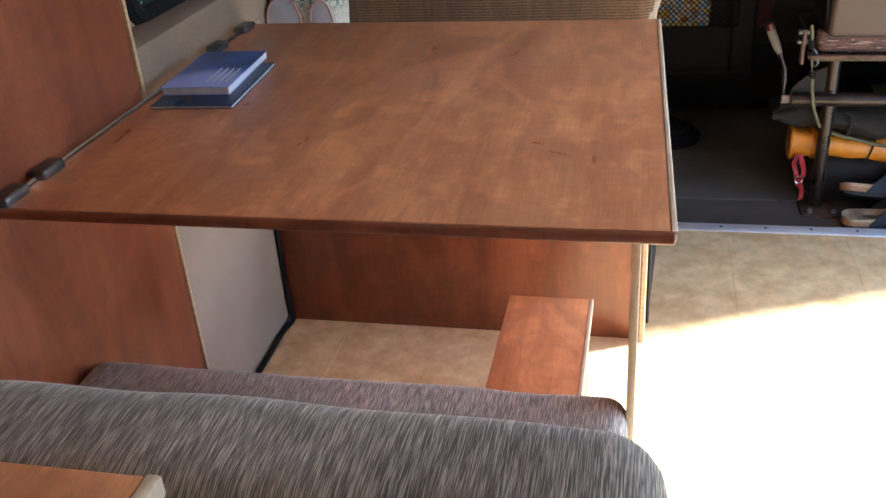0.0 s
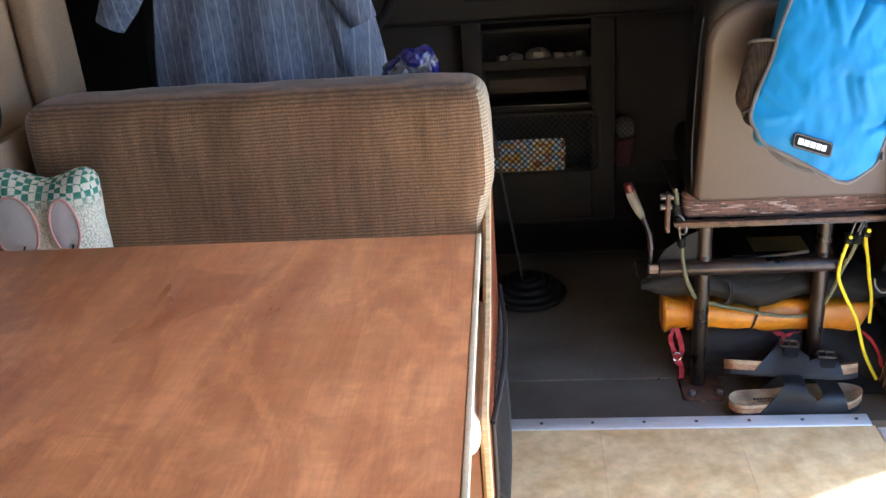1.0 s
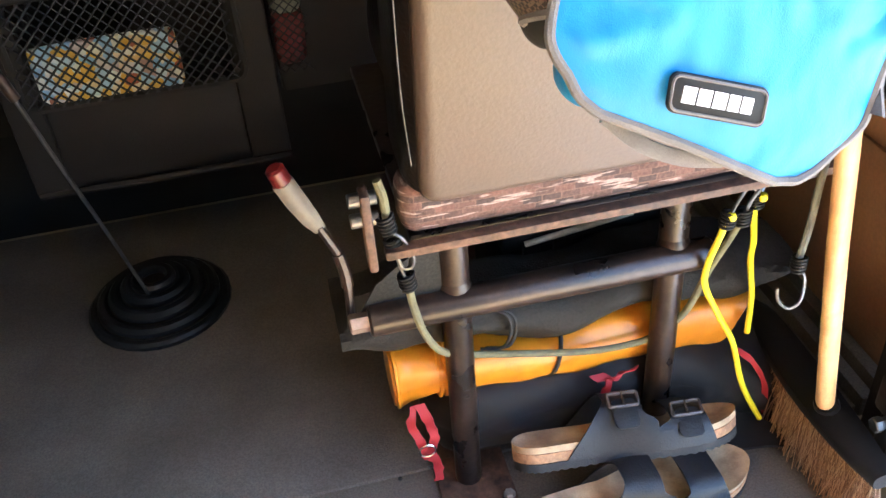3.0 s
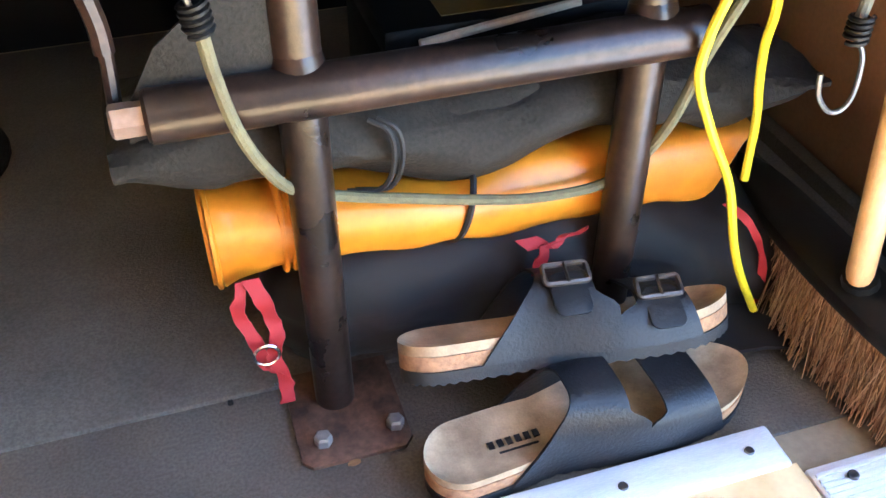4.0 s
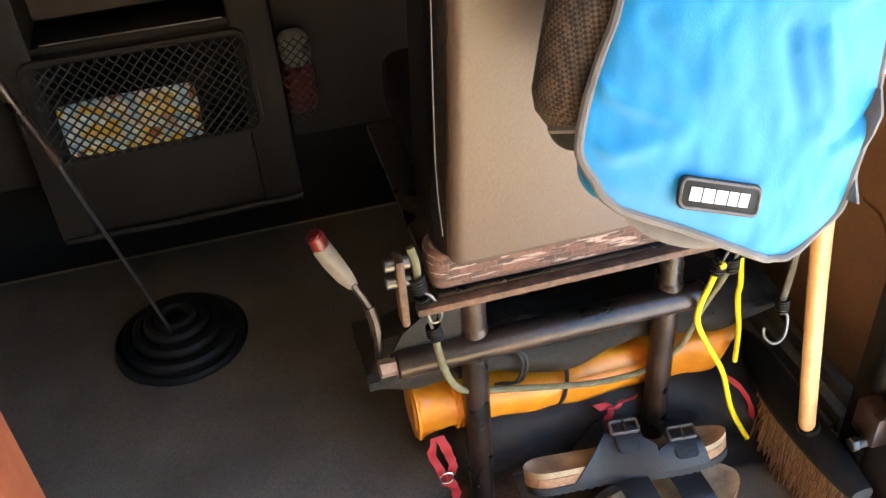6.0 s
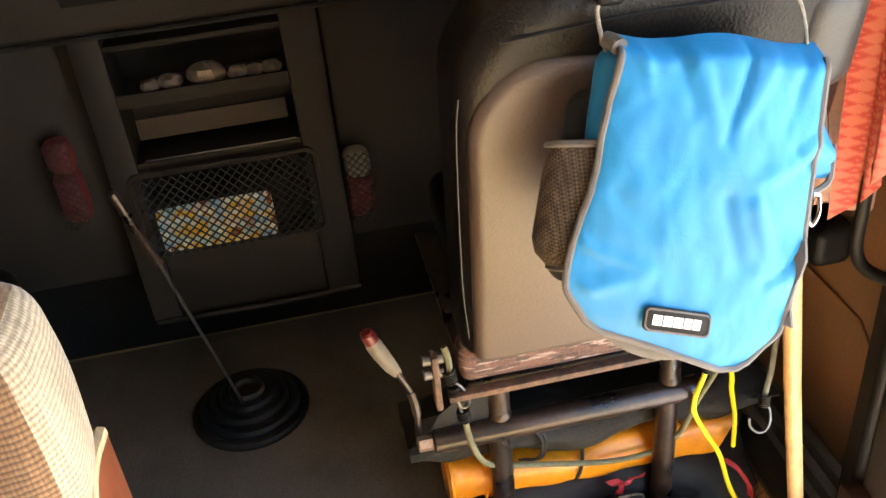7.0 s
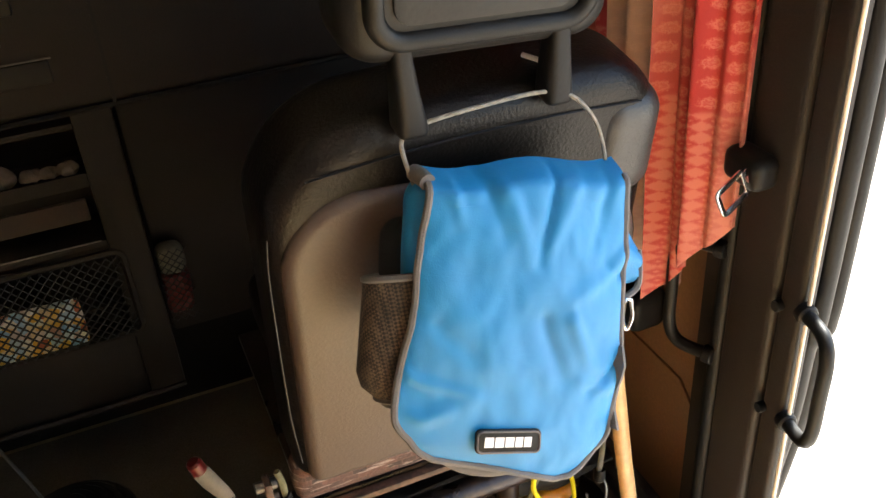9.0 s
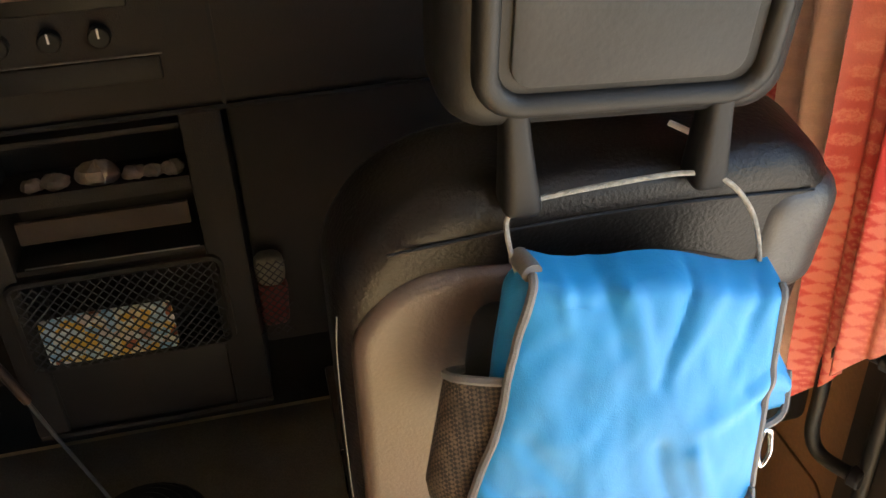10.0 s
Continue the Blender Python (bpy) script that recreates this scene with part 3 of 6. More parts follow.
flat_quad("folder", (-0.715, 1.075), (0.148, 0.235), 3, TZ + 0.0004, 0.006, M["blue_print"], "dark blue card folder lying on the table")
bro = flat_quad("brochure", (-0.729, 1.115), (0.125, 0.21), 3, TZ + 0.0068, 0.014, M["cover"], "stack of brochures with a blue photo cover")
for k in range(4):
    part("text_line", box(0.01 + 0.012 * k, 0.013 + 0.012 * k, -0.08, 0.0, 0.0139, 0.0144), M["paper"], bro, local=True)

# ---- front bench, facing the table ----
bench = thing("front_bench", "built-in dinette bench with reddish plywood base", "bench", (-0.4, 1.75, FL))
part("front_panel", box(-0.838, 0.044, 1.482, 1.50, FL, 0.40, 0.002), M["wood_shaded"], bench)
part("seat_board", box(-0.872, 0.044, 1.50, 1.98, 0.382, 0.40, 0.002), M["wood_shaded"], bench)
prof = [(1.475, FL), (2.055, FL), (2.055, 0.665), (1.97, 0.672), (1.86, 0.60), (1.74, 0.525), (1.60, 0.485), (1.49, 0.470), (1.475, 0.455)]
side = part("side_panel", slab(prof, 0.014, YZX(0.048), 0.001), M["wood_shaded"], bench)
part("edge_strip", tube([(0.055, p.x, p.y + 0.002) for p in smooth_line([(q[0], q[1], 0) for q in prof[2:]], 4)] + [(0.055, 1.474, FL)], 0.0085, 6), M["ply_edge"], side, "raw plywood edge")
part("back_board", box(-0.872, 0.046, 2.036, 2.054, FL, 0.82, 0.002), M["wood_shaded"], bench)

seatc = cushion(-0.868, 0.046, 1.43, 1.885, 0.401, 0.475, 0.025, (16, 8, 3), 0.006, 0.004)
solo("seat_cushion", seatc, [M["white_side"]], "cream bench seat cushion half hidden under the table", "cushion")
backc = thing("back_cushion", "brown ribbed upholstered back cushion with creased cover", "cushion", (-0.4, 1.95, 0.475))
bm = cushion(-0.86, 0.062, 1.885, 2.033, 0.478, 0.912, 0.036, (34, 5, 16), 0.010, 0.006, 3.0)
for v in bm.verts:
    if v.co.x > 0.0 and v.co.z < 0.72:
        v.co.x -= 0.020 * min(1, (0.72 - v.co.z) / 0.08) * (v.co.x / 0.07)
    if v.co.y < 1.93:
        f = max(0.0, 1 - abs(v.co.z - 0.845) / 0.07)
        v.co.y += 0.005 * f * math.sin(v.co.x * 38 + math.sin(v.co.x * 11) * 2)
bm.faces.ensure_lookup_table()
bm.normal_update()
# the end facing the doorway gets the lightened cover
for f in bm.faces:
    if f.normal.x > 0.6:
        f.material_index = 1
part("cover", bm, [M["cushion_back"], M["cushion_lit_end"]], backc)

# net pocket on the aisle side of the bench
M["net"] = mat("black_net_cord", (0.012, 0.012, 0.014), 0.7, var=0.3, bump=0.1)


def diamond_net(to_world, u0, u1, v0, v1, cell, r, bow=0.0):
    """A knotted net of two families of cords within a rectangle; it can belly out."""
    out = bmesh.new()
    du, dv = u1 - u0, v1 - v0
    for s in (1, -1):
        k = -int(dv / cell) - 1
        while k * cell < du + dv:
            pts = []
            for i in range(13):
                t = i / 12
                v = v0 + dv * t
                u = u0 + k * cell + s * (dv * t) + (0 if s > 0 else dv)
                if u0 <= u <= u1:
                    w = bow * math.sin(math.pi * (u - u0) / du) * math.sin(math.pi * min(1, 0.15 + t * 0.85))
                    pts.append(to_world(u, v, w + 0.0006 * s))
            if len(pts) > 1:
                tube(pts, r, 4, out)
            k += 1
    return out


pocket = thing("net_pocket", "black net pocket on the side of the bench", "net", (0.08, 1.75, 0.05))
part("net", diamond_net(lambda u, v, w: (0.068 + w, u, v), 1.50, 2.02, 0.05, 0.43, 0.024, 0.0016, 0.018), M["net"], pocket, kind="stuff")
part("hem", tube([(0.068 + 0.017 * math.sin(math.pi * i / 16), 1.50 + 0.52 * i / 16, 0.43) for i in range(17)], 0.005, 6), M["net"], pocket)
part("side_cord", rod((0.069, 1.50, 0.05), (0.069, 1.50, 0.43), 0.004), M["net"], pocket)
part("side_cord", rod((0.069, 2.02, 0.05), (0.069, 2.02, 0.43), 0.004), M["net"], pocket)

# low wooden box under the table
lowbox = thing("low_box", "low reddish plywood box under the table with a pale edge", "box", (-0.13, 0.95, FL))
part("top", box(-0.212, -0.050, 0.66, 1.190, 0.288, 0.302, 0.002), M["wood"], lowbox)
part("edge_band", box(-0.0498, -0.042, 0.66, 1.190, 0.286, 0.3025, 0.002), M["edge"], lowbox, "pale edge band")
part("side", box(-0.208, -0.194, 0.665, 1.186, FL, 0.288), M["wood_shaded"], lowbox)
part("side", box(-0.066, -0.052, 0.665, 1.186, FL, 0.288), M["wood_shaded"], lowbox)
part("end", box(-0.194, -0.066, 1.172, 1.186, FL, 0.288), M["wood_shaded"], lowbox)

# ---- rear bench, seen over its back ----
rbench = thing("rear_bench", "rear dinette bench base of reddish plywood", "bench", (-0.4, 0.35, FL))
part("base", box(-0.826, 0.040, 0.06, 0.655, FL, 0.345, 0.002), M["wood_shaded"], rbench)
part("side_panel", box(0.0405, 0.050, 0.06, 0.655, FL, 0.34, 0.002), M["wood_shaded"], rbench)
solo("seat_cushion", cushion(-0.826, 0.036, 0.12, 0.70, 0.346, 0.452, 0.03, (18, 10, 3), 0.005, 0.004, 7.0), M["cushion_grey"], "grey-brown striped rear seat cushion", "cushion")
rback = thing("back_cushion", "grey-brown striped bolster back cushion of the rear bench", "cushion", (-0.4, 0.06, 0.45))
bm = cushion(-0.826, 0.066, -0.012, 0.135, 0.36, 0.872, 0.045, (34, 5, 12), 0.006, 0.004, 5.0)
part("cover", bm, M["cushion_grey"], rback)
kitchen = thing("side_cabinet", "low cabinet with reddish plywood top and pale edge", "cabinet", (-0.5, -0.45, FL))
part("worktop", box(-0.826, -0.268, -0.90, 0.004, 0.875, 0.890, 0.002), M["wood"], kitchen)
part("edge_band", box(-0.2678, -0.256, -0.90, 0.006, 0.873, 0.891, 0.003), M["edge"], kitchen, "pale edge band")
part("body", box(-0.826, -0.275, -0.90, -0.03, FL, 0.871, 0.002), M["wood_shaded"], kitchen)

# ---- passenger seat, seen from behind ----
SX, SY, SZ = 0.748, 2.185, 0.545
lean = pose(SX, SY, SZ, 10.5, 0, 0)
SEAT = lambda u, v, w: tuple(lean @ Vector((u, w, v)))
seat = thing("passenger_seat", "van passenger seat with taupe vinyl back on a tubular steel frame", "seat", (SX, 2.35, 0))
bm = slab(round_rect(-0.249, 0.222, -0.01, 0.545, (0.03, 0.03, 0.085, 0.13), 10), 0.125, SEAT, 0.034, seg=5)
backrest = part("backrest", bm, M["leather"], seat, "black grained leather backrest")
bm = slab(round_rect(-0.236, 0.212, 0.0, 0.454, (0.02, 0.02, 0.16, 0.10), 10), -0.026, lambda u, v, w: SEAT(u, v - 0.24 * u * v, w + 0.017 - 0.010 * math.exp(-((v - 0.2) / 0.22) ** 2) * math.cos(u * 5.5)), 0.016, seg=6)
part("back_panel", bm, M["tan_vinyl"], backrest, "taupe vinyl back panel")
pts = [SEAT(u, v, -0.006) for u, v in ((-0.244, 0.06), (-0.2495, 0.15), (-0.2505, 0.28), (-0.2495, 0.39), (-0.246, 0.44))]
part("piping", tube(smooth_line(pts, 5), 0.0008, 6), M["sheen_and_piping_grey"], backrest, "thin grey piping")
# corner of the same black leather, coloured grey for its sheen
bm = cushion(0.135, 0.225, -0.008, 0.118, 0.36, 0.505, 0.034, (5, 4, 9))
for v in bm.verts:
    v.co = Vector(SEAT(v.co.x, v.co.z, v.co.y))
part("corner_sheen", bm, M["sheen_and_piping_grey"], backrest, "grey corner standing in for sheen on the black leather")
part("seam", tube([SEAT(-0.20 + 0.385 * i / 20, 0.497 + 0.010 * math.sin(math.pi * i / 20), -0.0015) for i in range(21)], 0.0016, 5), M["black_rubber"], backrest)
HEAD = lambda u, v, w: SEAT(u, v - 0.07 * u, w)
head = slab(round_rect(-0.157, 0.125, 0.598, 0.86, 0.04, 8), 0.085, lambda u, v, w: HEAD(u, v, w - 0.012), 0.030, seg=6)
headrest = part("headrest", head, M["black_plastic"], seat, "black plastic framed headrest")
part("inset", slab(round_rect(-0.108, 0.074, 0.645, 0.835, 0.018, 6), 0.006, lambda u, v, w: HEAD(u, v, -0.0165 + w), 0.002), mat("dark_grey_plastic", (0.016, 0.0155, 0.015), 0.8), headrest, "dark grey inset panel")
rimpts = [HEAD(u, v, -0.010) for u, v in round_rect(-0.126, 0.094, 0.628, 0.848, 0.03, 6)]
part("rim", tube(rimpts, 0.0105, 10, closed=True), M["black_plastic"], headrest)
for u in (-0.092, 0.071):
    bm = cushion(-0.0155, 0.0155, -0.014, 0.022, 0.526, 0.640, 0.010, (2, 2, 8))
    for v in bm.verts:
        k = (0.640 - v.co.z) / 0.114
        v.co = Vector(SEAT(u + v.co.x * (0.62 + 0.50 * k ** 1.4) + (k - 0.7) * 0.012 * (1 if u < 0 else 0.5), v.co.z, v.co.y * (0.7 + 0.4 * k) - 0.004 * k))
    part("headrest_post", bm, M["black_rubber"], seat, "moulded black rubber post sleeve")
fm, fn_, fl_, fb = nodes_of("woven_stripe_fabric")
tc = fn_.new("ShaderNodeTexCoord")
mp = fn_.new("ShaderNodeMapping")
mp.inputs["Scale"].default_value = (1, 1, 1)
br = fn_.new("ShaderNodeTexBrick")
fl_.new(tc.outputs["Object"], mp.inputs[0])
mp.inputs["Rotation"].default_value = (radians(90), 0, 0)
fl_.new(mp.outputs[0], br.inputs["Vector"])
br.inputs["Scale"].default_value = 28
br.inputs["Color1"].default_value = (0.17, 0.088, 0.068, 1)
br.inputs["Color2"].default_value = (0.065, 0.045, 0.040, 1)
br.inputs["Mortar"].default_value = (0.16, 0.095, 0.075, 1)
br.inputs["Mortar Size"].default_value = 0.022
br.offset = 0.35
br.inputs["Brick Width"].default_value = 0.6
br.inputs["Row Height"].default_value = 0.24
wv = noise_tex(fn_, fl_, 260, (1, 1, 1), 2.0)
pick = noise_tex(fn_, fl_, 1.0, (28, 28, 210), 1.0)
thr = mixc(fn_, fl_, ramp(fn_, fl_, pick, [(0.60, (0, 0, 0)), (0.66, (0.85,) * 3)]), br.outputs["Color"], (0.40, 0.31, 0.27))
fl_.new(mixc(fn_, fl_, 1.0, thr, ramp(fn_, fl_, wv, [(0.3, (0.6,) * 3), (0.7, (1, 1, 1))]), "MULTIPLY"), fb.inputs["Base Color"])
fb.inputs["Roughness"].default_value = 0.95
bumped(fn_, fl_, fb, wv, 0.6)
M["stripe_fabric"] = fm
part("seat_front", cushion(0.535, 0.965, 2.246, 2.66, 0.498, 0.60, 0.03, (12, 8, 2), 0.004, 0.002), M["leather"], seat, "black seat cushion")
part("seat_base", cushion(0.496, 0.985, 2.196, 2.244, 0.498, 0.562, 0.014, (12, 2, 2), 0.004, 0.002), M["stripe_fabric"], seat, "woven brown and black striped seat cushion")
railp = part("seat_rail", box(0.470, 0.985, 2.176, 2.192, 0.487, 0.4975, 0.002), M["rust"], seat, "rusty flat steel rail")
part("rail_lip", box(0.478, 0.985, 2.1915, 2.198, 0.476, 0.487, 0.001), M["tube"], railp)
part("pan", box(0.50, 0.975, 2.20, 2.62, 0.482, 0.4965, 0.003), M["tube"], seat)
part("hinge_plate", box(0.452, 0.462, 2.185, 2.21, 0.468, 0.565, 0.003), M["rust"], seat)
for zz in (0.555, 0.53):
    part("hinge_bolt", rod((0.440, 2.198, zz), (0.470, 2.198, zz), 0.008), M["steel"], seat)
BY, BZ = 2.252, 0.346
bar = part("cross_bar", rod((0.447, BY, BZ), (0.884, BY, BZ), 0.0200, 24, 0.003), M["tube"], seat, "worn black steel cross tube")
part("end_bolt", rod((0.424, BY, BZ), (0.449, BY, BZ), 0.0125, 6, 0.002), M["copper"], bar, "bare coppery bolt end")
for px in (0.557, 0.838):
    post = part("post", rod((px, 2.266, 0.004), (px, 2.266, 0.484), 0.0186, 24, 0.002), M["tube"], seat, "worn black steel post")
    collar = tube([(px, 2.264, BZ + 0.012), (px, 2.264, BZ + 0.018), (px, 2.266, BZ + 0.024)], lambda t: 0.0215 - 0.0025 * t, 20)
    part("weld", collar, M["tube"], post)
    part("plate", slab([(px - 0.045, 2.198), (px - 0.036, 2.189), (px + 0.050, 2.189), (px + 0.058, 2.198), (px + 0.058, 2.305), (px - 0.045, 2.305)], 0.005, lambda u, v, w: (u, v, 0.0005 + w), 0.001), M["rust"], post, "rusty base plate")
    for bx in (px - 0.022, px + 0.046):
        part("bolt", rod((bx, 2.214, 0.004), (bx, 2.214, 0.016), 0.0085, 6, 0.002), M["zinc"], post, "zinc hex bolt")
part("gusset", slab([(0.437, 0.350), (0.462, 0.392), (0.495, 0.418), (0.540, 0.440), (0.540, 0.350)], 0.003, XZY(2.258)), M["grey_sheet"], seat, "dark grey triangular web")
lv = smooth_line([(0.427, 2.262, 0.330), (0.429, 2.270, 0.350), (0.431, 2.278, 0.392), (0.427, 2.28, 0.428), (0.410, 2.28, 0.474)], 5)
lever = part("lever", tube(lv, 0.0055, 8), M["tube"], seat, "grey steel lever")
part("sleeve", tube(smooth_line([(0.4305, 2.276, 0.385), (0.430, 2.279, 0.405), (0.426, 2.28, 0.432)], 4), 0.0075, 8), M["tube"], lever)
part("grip", tube([(0.411, 2.28, 0.470), (0.403, 2.28, 0.486), (0.390, 2.28, 0.515), (0.380, 2.28, 0.540)], lambda t: 0.0075 + 0.0055 * math.sin(min(1, t * 1.2) * 1.8), 10, flat=0.55), mat("grey_beige_plastic", (0.17, 0.155, 0.13), 0.5), lever, "grey-beige plastic lever grip")
part("tip", rod((0.381, 2.28, 0.538), (0.374, 2.28, 0.560), 0.0115, 10, 0.003), mat("red_plastic_tip", (0.13, 0.008, 0.008), 0.4), lever, "red plastic tip")

# ---- blue bicycle bag on the seat back ----
A, B = Vector((0.657, 2.040, 1.041)), Vector((0.874, 2.028, 1.003))
bu = (B - A).normalized()
bv = Vector((-0.0755, -0.070, -0.310))
bv = (bv - bu * bv.dot(bu)).normalized()
bw = bu.cross(bv)
if bw.y > 0:
    bw = -bw
mid = (A + B) / 2
BAG = lambda u, v, w: tuple(mid + bu * u + bv * v + bw * w)


def nylon(name, col, rough=0.5):
    m, n, l, b = nodes_of(name)
    soft = noise_tex(n, l, 7, (1, 1, 1), 4.0)
    weave = noise_tex(n, l, 900, (1, 1, 1), 1.0)
    l.new(ramp(n, l, soft, [(0.3, scaled(col, 0.9)), (0.7, scaled(col, 1.1))]), b.inputs["Base Color"])
    b.inputs["Roughness"].default_value = rough
    b.inputs["Sheen Weight"].default_value = 0.05
    crinkle = noise_tex(n, l, 24, (1, 1, 1), 6.0, rough=0.62, distort=1.5)
    both = mixc(n, l, 0.75, weave, crinkle)
    bumped(n, l, b, both, 0.32, 0.003)
    return m


M["blue"] = nylon("bright_blue_nylon", (0.002, 0.18, 0.42), 0.55)
M["navy_nylon"] = nylon("dark_navy_nylon", (0.018, 0.016, 0.0155), 0.65)
M["navy_nylon"].node_tree.nodes["Principled BSDF"].inputs["Specular IOR Level"].default_value = 0.2
M["black_cloth"] = mat("black_nylon_backing", (0.006, 0.006, 0.006), 0.9, bump=0.3, bscale=500)
M["blue_dark"] = nylon("blue_nylon_lining", (0.02, 0.12, 0.32), 0.6)
M["grey_tape"] = mat("grey_binding_tape", (0.13, 0.12, 0.115), 0.85, var=0.2, scale=40, bump=0.5, bscale=700)
M["rope"] = mat("grey_braided_cord", (0.27, 0.25, 0.21), 0.85, var=0.3, scale=160, bump=0.8, bscale=500)
bag = thing("pannier_bag", "bright blue nylon bicycle bag with grey piping on the seat", "bag", tuple(mid + bv * 0.33))


def lerp_list(t, keys, ease=True):
    for (a, x), (b, y) in zip(keys, keys[1:]):
        if t <= b:
            k = (t - a) / (b - a)
            k = k * k * (3 - 2 * k) if ease else k
            return x + (y - x) * k
    return keys[-1][1]


left = [(0, -0.110), (0.11, -0.122), (0.25, -0.144), (0.285, -0.140), (0.37, -0.120)]
right = [(0, 0.109), (0.14, 0.114), (0.23, 0.119), (0.31, 0.112), (0.37, 0.092)]
low = [(0, 0.280), (0.04, 0.296), (0.10, 0.307), (0.62, 0.346), (0.80, 0.358), (0.90, 0.358), (0.96, 0.350), (1, 0.332)]


CREASES = [(0.10, 0.02, 0.16, 0.16, 0.006, 0.035), (0.24, 0.0, 0.36, 0.20, -0.006, 0.035), (0.34, 0.03, 0.50, 0.26, 0.008, 0.045), (0.62, 0.03, 0.53, 0.28, -0.010, 0.030),
           (0.74, 0.02, 0.60, 0.22, 0.007, 0.045), (0.90, 0.05, 0.82, 0.24, -0.006, 0.04), (0.99, 0.30, 0.70, 0.40, 0.009, 0.05), (0.97, 0.36, 0.88, 0.30, -0.006, 0.03),
           (0.58, 0.46, 0.70, 0.66, -0.010, 0.05), (0.72, 0.46, 0.84, 0.62, 0.010, 0.045), (1.0, 0.64, 0.84, 0.70, -0.008, 0.03), (0.95, 0.72, 0.80, 0.66, 0.006, 0.035),
           (0.04, 0.70, 0.30, 0.72, 0.005, 0.03), (0.10, 0.84, 0.32, 0.74, 0.006, 0.045), (0.10, 0.50, 0.30, 0.60, -0.004, 0.05)]


def flap_point(s, t):
    v = t * lerp_list(s, low, False)
    l_, r_ = lerp_list(v, left), lerp_list(v, right)
    if t > 0.9:
        pinch = ((t - 0.9) / 0.1) ** 2
        l_ += 0.012 * pinch
        r_ -= 0.012 * pinch
    u = l_ + (r_ - l_) * s
    w = 0.004 + 0.020 * math.sin(math.pi * s) ** 0.6 * math.sin(math.pi * min(1, t * 0.9 + 0.06)) ** 0.7
    calm = 1 - max(0.0, min(1.0, (t - 0.84) / 0.12))
    for s0, t0, s1, t1, amp, wid in CREASES:
        ds, dt = s1 - s0, (t1 - t0) * 1.4
        k = max(0.0, min(1.0, ((s - s0) * ds + (t - t0) * 1.4 * dt) / (ds * ds + dt * dt)))
        d2 = (s - s0 - ds * k) ** 2 + ((t - t0) * 1.4 - dt * k) ** 2
        w += calm * 0.62 * amp * (1 - 0.5 * k) * math.exp(-d2 / (0.8 * wid) ** 2)
    w += 0.004 * noise.noise(Vector((s * 4, t * 5, 3.1))) + 0.0010 * noise.noise(Vector((s * 13, t * 14, 1.7)))
    w += 0.0024 * (0.45 - abs(noise.noise(Vector((s * 7 + t * 3, t * 5 - s * 2, 8.2))))) + 0.0009 * (0.4 - abs(noise.noise(Vector((s * 16 - t * 6, t * 12, 2.2)))))
    if t < 0.06:
        w -= 0.035 * (1 - t / 0.06) ** 1.5
    return u, v + (0.004 * math.sin(s * 9) if t < 0.1 else 0), w


NS, NT = 64, 76
flap = part("flap", sheet([[BAG(*flap_point(i / NS, j / NT)) for j in range(NT + 1)] for i in range(NS + 1)], 0.003), M["blue"], bag)
edge = [flap_point(0, j / NT) for j in range(3, NT + 1)] + [flap_point(i / NS, 1) for i in range(1, NS + 1)] + [flap_point(1, j / NT) for j in range(NT - 1, 2, -1)]
part("binding", tube([BAG(u, v, w + 0.001) for u, v, w in edge], 0.0042, 8), M["grey_tape"], flap, "grey piped edge")
bm = cushion(-0.122, 0.094, 0.012, 0.310, -0.060, -0.006, 0.022, (10, 12, 4), 0.006, 0.006, 2.0)
for v in bm.verts:
    s = (v.co.y / 0.335)
    v.co = Vector(BAG((v.co.x if v.co.x > 0 else v.co.x * (1.0 - 0.12 * s)) - 0.012 * s, v.co.y, v.co.z * (0.75 + 0.3 * s)))
part("body", bm, M["blue"], bag)
# back panel juts out left, its black also filling in for the bag's shadow
bm = cushion(-0.134, 0.098, 0.062, 0.275, -0.082, -0.040, 0.020, (8, 10, 3), 0.004, 0.004, 5.0)
for v in bm.verts:
    v.co = Vector(BAG(v.co.x - 0.03 * v.co.y, v.co.y, v.co.z))
part("backing", bm, M["black_cloth"], bag, "black nylon back panel, widened to deepen the bag's shadow")
part("hem", tube(smooth_line([BAG(-0.090, 0.314, -0.010), BAG(-0.060, 0.334, -0.008), BAG(-0.025, 0.345, -0.008), BAG(0.010, 0.347, -0.010)], 5), 0.007, 6, flat=0.5), M["grey_tape"], bag)
part("rolled_corner", tube(smooth_line([BAG(-0.114, 0.006, -0.03), BAG(-0.112, 0.007, -0.012), BAG(-0.110, 0.010, -0.002)], 4), 0.009, 10), M["grey_tape"], bag, "grey rolled corner")
bm = sheet([[BAG(0.094 + 0.058 * a, 0.042 + 0.068 * a ** 1.15 + (0.108 - 0.074 * a) * b / 10, -0.016 + 0.016 * math.sin(math.pi * b / 10) * (1 - 0.5 * a) - 0.012 * a + 0.003 * math.sin(b * 1.1 + a * 5)) for b in range(11)] for a in (0, 0.15, 0.3, 0.45, 0.6, 0.75, 0.9, 1.0)], 0.005)
part("side_corner", bm, M["blue"], bag)
part("side_binding", tube(smooth_line([BAG(0.152, 0.108, -0.026), BAG(0.153, 0.128, -0.022), BAG(0.149, 0.150, -0.018), BAG(0.124, 0.160, -0.014), BAG(0.102, 0.152, -0.010)], 4), 0.0038, 6), M["grey_tape"], bag)
part("zip_pull", tube(smooth_line([BAG(0.130, 0.158, -0.008), BAG(0.127, 0.180, -0.006), BAG(0.132, 0.194, -0.006), BAG(0.138, 0.180, -0.006), BAG(0.136, 0.160, -0.008)], 4), 0.0022, 6, closed=True), M["chrome"], bag, "steel zip pull")
